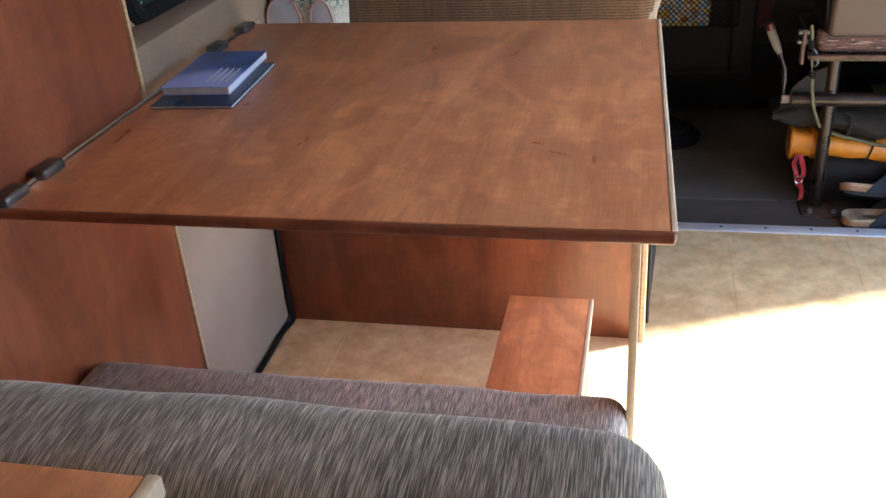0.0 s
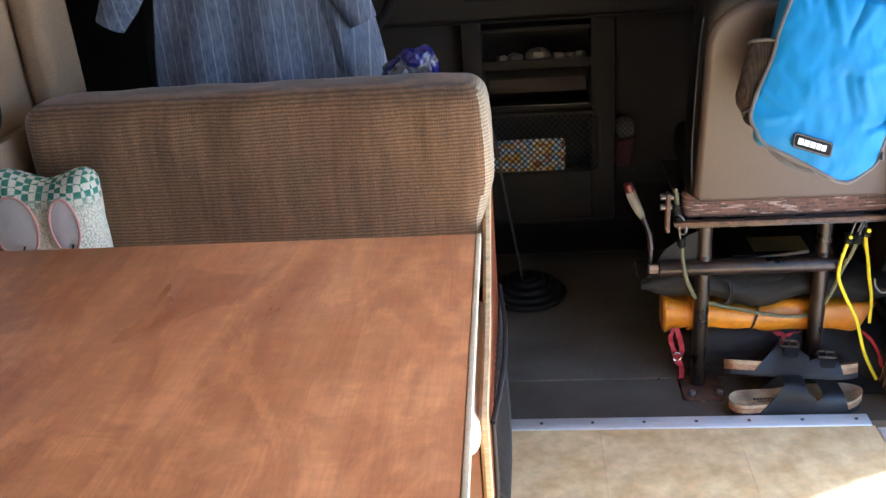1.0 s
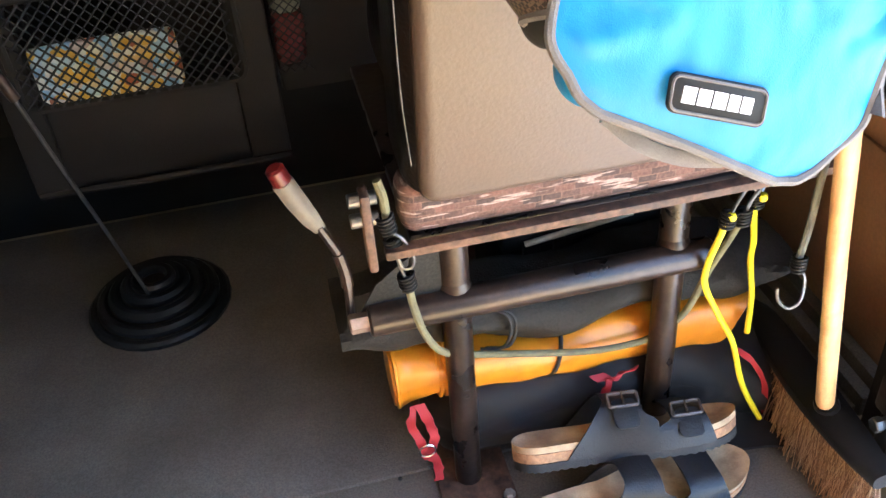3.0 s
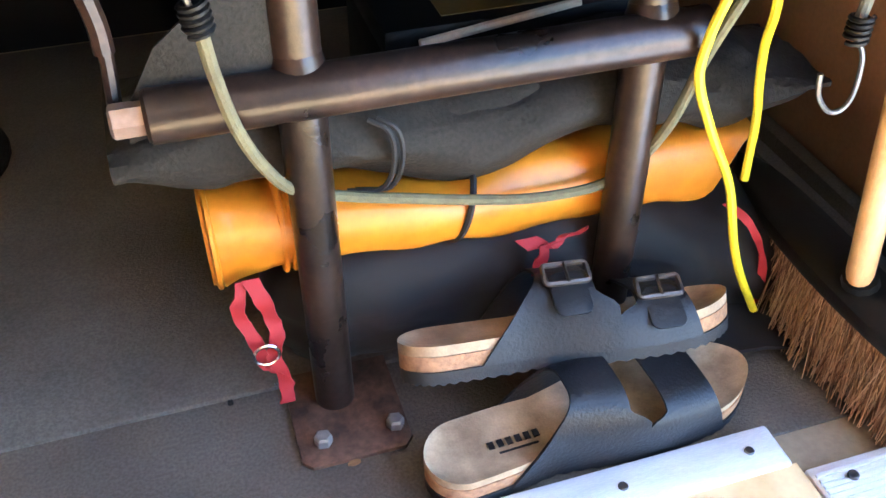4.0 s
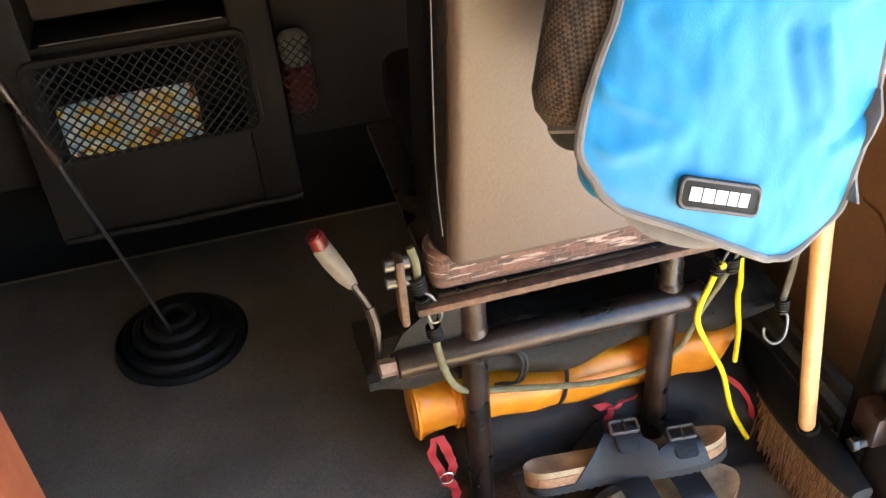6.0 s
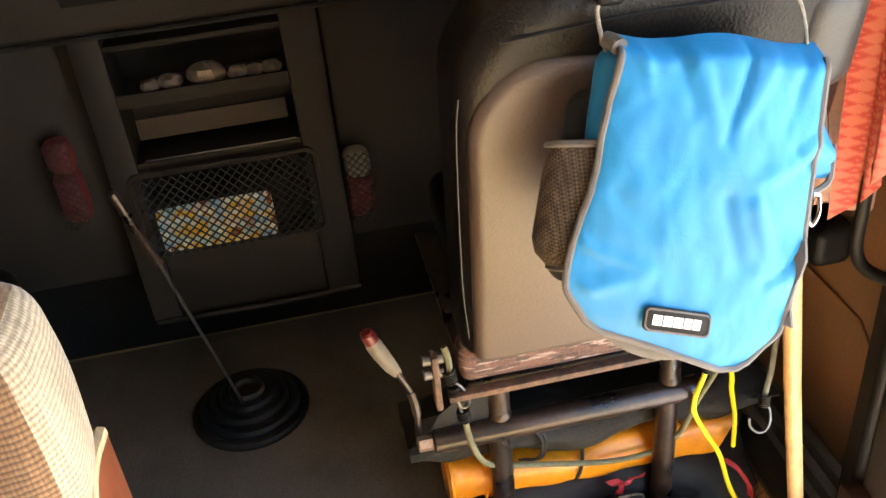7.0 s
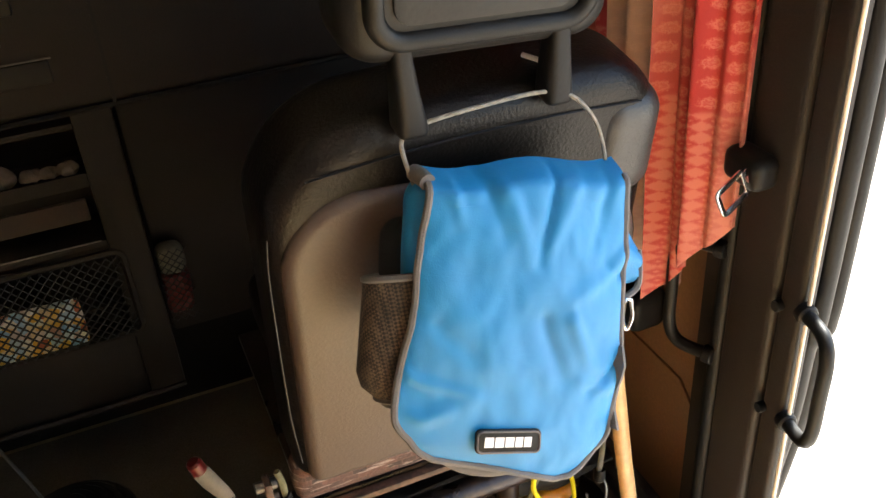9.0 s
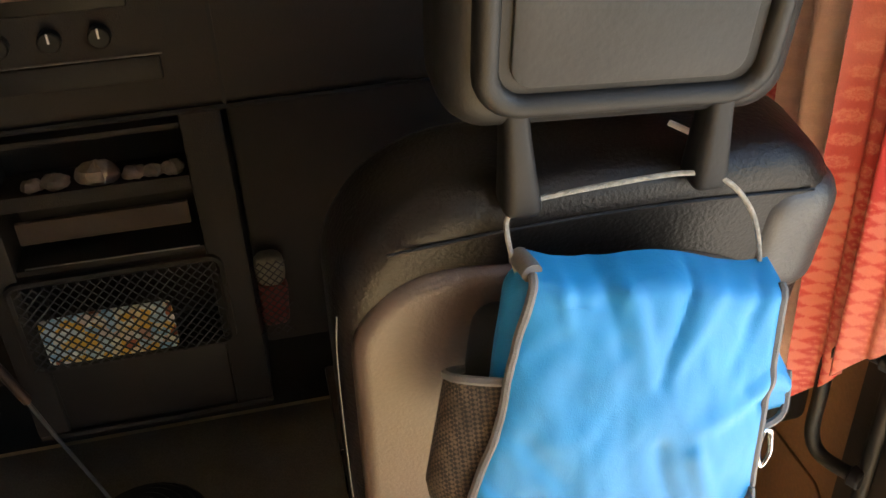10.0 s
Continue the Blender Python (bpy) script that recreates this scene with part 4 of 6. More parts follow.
side = sheet([[BAG(0.110 - 0.012 * a, 0.205 + 0.10 * b, -0.005 - 0.03 * a + 0.008 * math.sin(7 * b)) for b in (0, 0.2, 0.4, 0.6, 0.8, 1)] for a in (-0.6, 0, 0.5, 1.0)], 0.004)
part("side_lining", side, M["grey_tape"], bag)
mm, mn, ml, mb = nodes_of("brown_mesh_cloth")
mtc, mmp, mck = mn.new("ShaderNodeTexCoord"), mn.new("ShaderNodeMapping"), mn.new("ShaderNodeTexChecker")
mmp.inputs["Rotation"].default_value = (radians(20), radians(45), 0)
ml.new(mtc.outputs["Object"], mmp.inputs[0])
ml.new(mmp.outputs[0], mck.inputs["Vector"])
mck.inputs["Scale"].default_value = 330
mck.inputs["Color1"].default_value = (0.090, 0.062, 0.040, 1)
mck.inputs["Color2"].default_value = (0.020, 0.014, 0.010, 1)
ml.new(mixc(mn, ml, 1.0, mck.outputs["Color"], ramp(mn, ml, noise_tex(mn, ml, 30, (1, 1, 1), 3.0), [(0.35, (0.35,) * 3), (0.6, (1, 1, 1))]), "MULTIPLY"), mb.inputs["Base Color"])
mb.inputs["Roughness"].default_value = 0.9
M["mesh_cloth"] = mm
grid = []
for i in range(13):
    a = math.pi * (0.0 + i / 12)
    grid.append([BAG(-0.110 - 0.054 * math.sin(a) * (1 - 0.12 * j / 8 - 0.45 * max(0, (j - 6) / 2) ** 2) - 0.016 * j / 8, 0.115 + 0.135 * j / 8 - 0.010 * math.cos(a), -0.035 + 0.034 * math.cos(a)) for j in range(9)])
pk = part("bottle_pocket", sheet(grid, 0.002), M["mesh_cloth"], bag, "brown mesh bottle pocket")
part("binding", tube([row[0] for row in grid], 0.004, 6), M["grey_tape"], pk)
part("binding", tube([row[-1] for row in grid], 0.004, 6), M["grey_tape"], pk)
BC = (-0.021, 0.293, 0.0195)
BADGE = lambda u, v, w: BAG(BC[0] + 1.18 * u, BC[1] + 1.18 * v + 0.18 * u, BC[2] + w)
badge = part("badge", slab(round_rect(-0.033, 0.033, -0.0125, 0.0125, 0.006, 5), 0.004, BADGE, 0.0015), M["black_rubber"], bag, "black rubber badge")
part("rim", tube([BADGE(u, v, 0.0042) for u, v in round_rect(-0.031, 0.031, -0.0105, 0.0105, 0.005, 4)], 0.0012, 5, closed=True), M["grey_tape"], badge)
M["badge_white"] = mat("badge_white", (0.85, 0.85, 0.83), 0.6, var=0.04, bump=0)
for u0, wd in ((-0.0245, 0.0095), (-0.0143, 0.0095), (-0.0042, 0.0095), (0.0060, 0.0080), (0.0147, 0.0080)):
    part("badge_bar", slab([(u0, 0.0050), (u0 + wd - 0.0008, 0.0050), (u0 + wd, -0.0050), (u0 + 0.0008, -0.0050)], 0.0012, lambda u, v, w: BADGE(u, v, 0.0036 + w)), M["badge_white"], badge)
cordt = thing("hanging_cord", "grey braided cord looped round the headrest posts", "cord", (0.75, 2.08, 1.06))
part("cord", tube(smooth_line([BAG(-0.108, 0.03, -0.02), (0.650, 2.058, 1.015), (0.644, 2.070, 1.048), (0.648, 2.078, 1.064), (0.672, 2.082, 1.072), (0.736, 2.079, 1.078), (0.800, 2.077, 1.079), (0.832, 2.070, 1.070),
                               (0.852, 2.062, 1.046), (0.861, 2.056, 1.018), (0.863, 2.050, 0.985), BAG(0.090, 0.03, -0.02)], 8), 0.0024, 8), M["rope"], cordt)
part("cord_end", rod((0.80, 2.12, 1.105), (0.822, 2.095, 1.098), 0.0028), M["badge_white"], cordt)

# ---- under the seat ----
M["yellow_pvc"] = mat("yellow_orange_pvc", (0.60, 0.20, 0.006), 0.36, var=0.2, scale=14, bump=0.2, bscale=60, col2=(0.76, 0.30, 0.012))
M["red_tape"] = nylon("red_ribbon", (0.30, 0.006, 0.012), 0.7)
M["black_cord"] = mat("black_elastic_cord", (0.015, 0.014, 0.014), 0.7, bump=0.4, bscale=600)

sack = thing("tent_sack", "dark navy nylon sack with red ribbon ties lying under the seat", "sack", (0.78, 2.33, 0.005))
bm = cushion(0.515, 1.050, 2.275, 2.44, 0.006, 0.150, 0.055, (60, 12, 20), 0.004, 0.010, 9.0)
for v in bm.verts:
    v.co.y += 0.006 * abs(noise.noise(Vector((v.co.x * 14 + v.co.z * 9, 2.0, v.co.z * 30)))) - 0.004 * abs(noise.noise(Vector((v.co.x * 34 - v.co.z * 20, 5.0, v.co.z * 40))))
    k = max(0, v.co.x - 0.86) / 0.19
    v.co.y -= 0.075 * k * (1 - (v.co.z / 0.16))
    v.co.z *= 1 - 0.35 * k
part("bag_body", bm, M["navy_nylon"], sack)
flapm = sheet([[(0.86 + 0.20 * i / 10, 2.29 - 0.125 * j / 6 * (0.55 + 0.45 * i / 10), 0.012 + 0.03 * (1 - j / 6) ** 2 + 0.004 * math.sin(i * 1.3 + j)) for j in range(7)] for i in range(11)], 0.004)
part("loose_flap", flapm, M["navy_nylon"], sack)


def ribbon(pts, w, parent, material, name="ribbon"):
    """A crumpled flat tape."""
    p = smooth_line(pts, 5)
    grid = []
    for i, q in enumerate(p):
        a = 0.7 * math.sin(i * 0.9)
        d = Vector((math.cos(a), math.sin(a) * 0.6, 0.25 * math.sin(i * 0.6))) * w / 2
        grid.append([q - d, q, q + d])
    return part(name, sheet(grid, 0.0014), material, parent, "crumpled red ribbon")


ribbon([(0.492, 2.272, 0.165), (0.483, 2.262, 0.142), (0.492, 2.258, 0.110), (0.498, 2.258, 0.078), (0.507, 2.256, 0.064)], 0.014, sack, M["red_tape"])
ribbon([(0.498, 2.270, 0.168), (0.508, 2.262, 0.135), (0.512, 2.258, 0.110), (0.506, 2.256, 0.085), (0.513, 2.254, 0.055), (0.511, 2.250, 0.030)], 0.015, sack, M["red_tape"])
part("ring", tube([(0.500 + 0.011 * math.cos(a), 2.252, 0.094 + 0.011 * math.sin(a)) for a in (2 * math.pi * k / 18 for k in range(18))], 0.0017, 6, closed=True), M["chrome"], sack, "small steel ring")
ribbon([(0.745, 2.268, 0.152), (0.762, 2.262, 0.142), (0.782, 2.262, 0.150), (0.800, 2.266, 0.150)], 0.020, sack, M["red_tape"])
ribbon([(0.764, 2.262, 0.145), (0.758, 2.258, 0.130), (0.756, 2.258, 0.115)], 0.014, sack, M["red_tape"])
ribbon([(0.950, 2.262, 0.150), (0.975, 2.250, 0.125), (0.997, 2.246, 0.078), (1.004, 2.244, 0.022)], 0.010, sack, M["red_tape"])

roll = thing("yellow_roll", "yellow-orange rolled PVC dry bag with a black cord, on the sack", "dry bag", (0.72, 2.33, 0.15))
bm = bmesh.new()
rings = []
NR = 44
for i in range(NR + 1):
    t = i / NR
    x = 0.468 + 0.478 * t
    cz = 0.187 - 0.022 * t + 0.004 * math.sin(t * 9)
    ry = 0.040 + 0.006 * math.sin(t * 5)
    rz = 0.036 + 0.010 * math.exp(-((t - 0.0) / 0.10) ** 2) - 0.006 * math.exp(-((t - 0.46) / 0.05) ** 2) + 0.006 * max(0, t - 0.5)
    for c in (0.02, 0.10, 0.125):
        rz += 0.0035 * math.exp(-((t - c) / 0.008) ** 2)
        ry += 0.0035 * math.exp(-((t - c) / 0.008) ** 2)
    rg = []
    for k in range(20):
        a = 2 * math.pi * k / 20
        ca, sa = math.cos(a), math.sin(a)
        sq = 0.72 - 0.28 * max(0, t - 0.6) / 0.4
        y = math.copysign(abs(ca) ** sq, ca) * ry
        z = math.copysign(abs(sa) ** sq, sa) * rz
        top = max(0, sa) ** 3
        z += top * (0.010 * math.exp(-((t - 0.62) / 0.14) ** 2) - 0.006 * math.exp(-((t - 0.35) / 0.14) ** 2))
        wob = 0.0025 * noise.noise(Vector((x * 22, ca * 2, sa * 2)))
        skew = 0.042 * max(0, t - 0.82) / 0.18 * (sa + 0.6)
        rg.append(bm.verts.new((x + skew * 0.7, 2.325 + y + wob, cz + z + wob)))
    rings.append(rg)
for a, b in zip(rings, rings[1:]):
    for k in range(20):
        bm.faces.new((a[k], a[(k + 1) % 20], b[(k + 1) % 20], b[k]))
bm.faces.new(rings[0][::-1])
bm.faces.new(rings[-1])
bmesh.ops.recalc_face_normals(bm, faces=bm.faces)
part("tube_body", bm, M["yellow_pvc"], roll)
for cx, k in ((0.474, 1.0), (0.532, 0.93), (0.540, 0.93)):
    part("collar", tube([(cx, 2.325 + 0.0445 * k * math.copysign(abs(math.cos(a)) ** 0.72, math.cos(a)), 0.186 + 0.0475 * k * math.copysign(abs(math.sin(a)) ** 0.72, math.sin(a))) for a in (2 * math.pi * q / 28 for q in range(28))], 0.0032, 6, closed=True), M["yellow_pvc"], roll, "welded collar")
part("tie", tube([(0.694 + 0.012 * math.sin(a), 2.325 + 0.047 * math.cos(a), 0.178 + 0.044 * math.sin(a)) for a in (2 * math.pi * k / 24 for k in range(24))], 0.0032, 6, closed=True), M["black_cord"], roll, "black cord tie")

gs = thing("ground_sheet", "dark grey coated ground sheet rolled loosely on top of the roll", "ground sheet", (0.73, 2.36, 0.2))
grid = []
for i in range(81):
    t = i / 80
    x = 0.412 + 0.645 * t
    drop = 0.248 - 0.035 * t + 0.006 * math.sin(t * 13) - 0.022 * math.exp(-((t - 0.47) / 0.10) ** 2) + 0.006 * math.exp(-((t - 0.68) / 0.12) ** 2)
    hgt = (0.062 - 0.01 * t + 0.006 * math.sin(t * 17)) * (1 - max(0, t - 0.86) / 0.14 * 0.88)
    if t < 0.12:
        hgt *= 0.35 + 0.65 * (t / 0.12)
    row = []
    for k in range(0, 33):
        k *= 0.5
        a = math.pi * (1.25 - 1.6 * k / 16)
        fy = 2.352 + 0.066 * math.cos(a) * (1 - 0.3 * max(0, t - 0.8))
        fz = drop + 0.030 + hgt * 0.75 * math.sin(a)
        q = noise.noise(Vector((x * 16, k * 0.45, 4)))
        q2 = abs(noise.noise(Vector((x * 30 + k * 0.8, k * 0.9, 1))))
        row.append((x, fy + 0.005 * q + 0.005 * q2, fz + 0.008 * q - 0.006 * q2))
    grid.append(row)
part("cloth", sheet(grid, 0.004), M["grey_sheet"], gs)
part("fold", sheet([[(0.43 + 0.55 * i / 20, 2.30 + 0.03 * j / 4, 0.300 - 0.05 * i / 20 + 0.010 * math.sin(i * 0.6) + 0.02 * j / 4 - (0.012 if j == 0 else 0)) for j in range(5)] for i in range(21)], 0.003), M["grey_sheet"], gs)
for dx in (0.0, 0.007):
    part("tie", tube(smooth_line([(0.610 + dx, 2.283, 0.295), (0.625 + dx, 2.276, 0.285), (0.628 + dx, 2.276, 0.255), (0.618 + dx, 2.281, 0.228), (0.59 + dx, 2.29, 0.225)], 5), 0.0024, 6), M["black_cord"], gs, "black cord tie")

batt = thing("battery_box", "black battery box with a pale bar and yellowed label", "battery", (0.79, 2.52, 0.005))
part("case", box(0.665, 0.905, 2.43, 2.62, 0.006, 0.264, 0.006), M["black_plastic"], batt)
lid = part("lid", box(0.660, 0.910, 2.425, 2.625, 0.265, 0.294, 0.005), M["black_plastic"], batt)
part("handle_bar", rod((0.692, 2.418, 0.281), (0.852, 2.418, 0.301), 0.0045, 8), M["edge"], lid, "pale cream bar")
part("label", box(0.72, 0.86, 2.44, 2.53, 0.2944, 0.2954), mat("yellowed_label", (0.22, 0.16, 0.05), 0.6), lid, "yellowed paper label")
for k in range(5):
    part("clip", box(0.69 + 0.045 * k, 0.715 + 0.045 * k, 2.417, 2.426, 0.256, 0.274, 0.002), M["black_plastic"], batt)


# ---- elastic cords with hooks ----
def hook(parent, pts, r=0.0022):
    return part("hook", tube(smooth_line(pts, 6), r, 8), M["steel"], parent, "bent steel hook")


def ferrule(parent, c, d, r=0.0085):
    c, d = Vector(c), Vector(d).normalized()
    side = d.cross(Vector((0, 1, 0.2))).normalized()
    fwd = d.cross(side)
    pts = []
    for k in range(45):
        a = k * 2 * math.pi / 10
        pts.append(c + d * (k / 44 - 0.5) * 0.020 + (side * math.cos(a) + fwd * math.sin(a)) * r)
    return part("wire_wrap", tube(pts, 0.0021, 6), M["black_plastic"], parent, "black wire wrapping")


M["green_cord"] = mat("faded_green_cord", (0.15, 0.14, 0.075), 0.85, var=0.25, scale=90, bump=0.6, bscale=900)
M["grey_cord"] = mat("grey_green_cord", (0.13, 0.13, 0.105), 0.85, var=0.25, scale=90, bump=0.6, bscale=900)
M["yellow_cord"] = mat("yellow_plastic_cord", (0.85, 0.72, 0.01), 0.5, var=0.08, bump=0.1)

g = thing("bungee_cord", "faded green elastic cord with wire hooks across the roll", "bungee cord", (0.7, 2.26, 0.2))
part("cord", tube(smooth_line([(0.492, 2.205, 0.436), (0.494, 2.206, 0.420), (0.497, 2.210, 0.392), (0.506, 2.216, 0.345), (0.522, 2.232, 0.300), (0.545, 2.262, 0.255), (0.590, 2.272, 0.232), (0.640, 2.273, 0.218), (0.690, 2.272, 0.206),
                               (0.750, 2.272, 0.194), (0.815, 2.274, 0.192), (0.846, 2.262, 0.222), (0.858, 2.240, 0.272), (0.873, 2.232, 0.333), (0.890, 2.220, 0.392), (0.893, 2.210, 0.425)], 6), 0.0048, 9), M["green_cord"], g)
ferrule(g, (0.492, 2.203, 0.436), (0.1, 0, -1))
hook(g, [(0.492, 2.20, 0.436), (0.487, 2.197, 0.455), (0.484, 2.195, 0.475), (0.490, 2.19, 0.485), (0.497, 2.192, 0.476), (0.496, 2.195, 0.462)])
ferrule(g, (0.893, 2.208, 0.428), (0, 0, 1))
hook(g, [(0.893, 2.205, 0.435), (0.896, 2.20, 0.455), (0.898, 2.19, 0.478), (0.894, 2.182, 0.488), (0.886, 2.18, 0.478)])
for (zz, xx) in ((0.525, 0.476), (0.495, 0.481)):
    ferrule(g, (xx, 2.192, zz), (0.15, 0, -1))
hook(g, [(0.478, 2.19, 0.515), (0.490, 2.187, 0.505), (0.499, 2.187, 0.480), (0.497, 2.189, 0.465), (0.488, 2.19, 0.464), (0.484, 2.192, 0.476), (0.482, 2.192, 0.492)])
part("cord_end", tube(smooth_line([(0.472, 2.196, 0.575), (0.476, 2.194, 0.555), (0.477, 2.193, 0.530)], 4), 0.0048, 8), M["green_cord"], g)

y1 = thing("bungee_cord", "bright yellow elastic cord hooked under the seat rail, hanging loose", "bungee cord", (0.93, 2.22, 0.02), group="yellow elastic cords")
part("cord", tube(smooth_line([(0.873, 2.208, 0.425), (0.868, 2.212, 0.395), (0.865, 2.222, 0.355), (0.868, 2.228, 0.315), (0.893, 2.230, 0.258), (0.922, 2.230, 0.200), (0.944, 2.230, 0.125), (0.962, 2.230, 0.080), (0.987, 2.228, 0.030)], 7), 0.0042, 9), M["yellow_cord"], y1)
ferrule(y1, (0.873, 2.206, 0.430), (0.2, 0, 1))
part("knot", cushion(0.869, 0.879, 2.195, 2.206, 0.431, 0.442, 0.0045, (1, 1, 1)), M["yellow_cord"], y1)
hook(y1, [(0.874, 2.204, 0.435), (0.876, 2.196, 0.460), (0.880, 2.186, 0.485), (0.888, 2.182, 0.480), (0.884, 2.190, 0.455)])
y2 = thing("bungee_cord", "bright yellow elastic cord hanging behind the ground sheet", "bungee cord", (0.93, 2.24, 0.19), group="yellow elastic cords")
part("cord", tube(smooth_line([(0.915, 2.222, 0.434), (0.918, 2.225, 0.414), (0.934, 2.240, 0.360), (0.946, 2.258, 0.318), (0.958, 2.268, 0.275), (0.966, 2.270, 0.235), (0.968, 2.268, 0.170)], 6), 0.0042, 9), M["yellow_cord"], y2)
ferrule(y2, (0.915, 2.220, 0.440), (0, 0, 1))
part("knot", cushion(0.912, 0.923, 2.207, 2.218, 0.441, 0.452, 0.0045, (1, 1, 1)), M["yellow_cord"], y2)
hook(y2, [(0.914, 2.218, 0.444), (0.908, 2.205, 0.465), (0.904, 2.192, 0.484), (0.897, 2.186, 0.476)])
gc = thing("bungee_cord", "grey elastic cord with an open wire hook hanging by the broom", "bungee cord", (0.95, 2.165, 0.3))
part("cord", tube(smooth_line([(0.962, 2.170, 0.56), (0.955, 2.167, 0.49), (0.952, 2.165, 0.43), (0.947, 2.165, 0.380)], 6), 0.0045, 9), M["grey_cord"], gc)
ferrule(gc, (0.948, 2.164, 0.378), (0, 0, 1), 0.0078)
hook(gc, [(0.950, 2.164, 0.370), (0.960, 2.164, 0.352), (0.962, 2.164, 0.322), (0.955, 2.164, 0.309), (0.943, 2.164, 0.310), (0.930, 2.164, 0.326), (0.926, 2.164, 0.345)])

# ---- sandals ----
M["cork"] = mat("cork", (0.36, 0.20, 0.105), 0.85, var=0.3, scale=120, bump=0.5, bscale=300, col2=(0.52, 0.29, 0.15))
M["suede"] = mat("worn_suede_footbed", (0.33, 0.22, 0.125), 0.85, var=0.3, scale=26, bump=0.25, bscale=500, col2=(0.60, 0.45, 0.28))
M["strap"] = mat("dark_navy_leather", (0.017, 0.0175, 0.020), 0.42, var=0.3, scale=20, bump=0.35, bscale=300)
M["strap"].node_tree.nodes["Principled BSDF"].inputs["Specular IOR Level"].default_value = 0.3
M["sole"] = mat("black_eva_sole", (0.020, 0.020, 0.021), 0.75, bump=0.4, bscale=300)
M["dull_metal"] = mat("worn_pewter_buckle", (0.13, 0.11, 0.095), 0.38, 0.8, var=0.3, scale=80)


def foot(t):
    """Half width and centre offset of a sandal's outline at t of its length."""
    w = 0.0350 + 0.0125 * math.sin(max(0, t - 0.35) / 0.65 * math.pi) ** 0.8 - 0.004 * math.exp(-((t - 0.42) / 0.12) ** 2)
    end = min(1, math.sqrt(max(0, 1 - ((0.11 - t) / 0.11) ** 2)) if t < 0.11 else 1)
    if t > 0.84:
        end = math.sqrt(max(0, 1 - ((t - 0.84) / 0.16) ** 2))
    return max(0.002, w * end), 0.006 * math.sin((t - 0.2) * 3)


def foot_block(L, z0, z1, grow, rise, dish=0.0, teeth=0.0, n=40, m=10):
    """A slice of a sandal between two heights, with a dished top and a toothed underside."""
    bm_ = bmesh.new()
    tops, lows = [], []
    for i in range(n + 1):
        t = 0.5 - 0.5 * math.cos(math.pi * i / n)
        w, c = foot(t)
        w += grow if 0.01 < t < 0.99 else 0
        a, b_ = [], []
        for j in range(m + 1):
            s = -1 + 2 * j / m
            zt = z1 + rise(t) - dish * (1 - abs(s) ** 3) * min(1, w / 0.03)
            zl = z0 + rise(t) * 0.9 - (teeth if (i % 2) else 0)
            a.append(bm_.verts.new((t * L, c + w * s, zt)))
            b_.append(bm_.verts.new((t * L, c + w * s * 0.97, zl)))
        tops.append(a)
        lows.append(b_)
    for i in range(n):
        for j in range(m):
            bm_.faces.new((tops[i][j], tops[i + 1][j], tops[i + 1][j + 1], tops[i][j + 1]))
            bm_.faces.new((lows[i][j], lows[i][j + 1], lows[i + 1][j + 1], lows[i + 1][j]))
        bm_.faces.new((tops[i][0], lows[i][0], lows[i + 1][0], tops[i + 1][0]))
        bm_.faces.new((tops[i][m], tops[i + 1][m], lows[i + 1][m], lows[i][m]))
    bm_.faces.new([v for v in tops[0]] + [v for v in reversed(lows[0])])
    bm_.faces.new([v for v in reversed(tops[n])] + [v for v in lows[n]])
    bmesh.ops.recalc_face_normals(bm_, faces=bm_.faces)
    return bm_


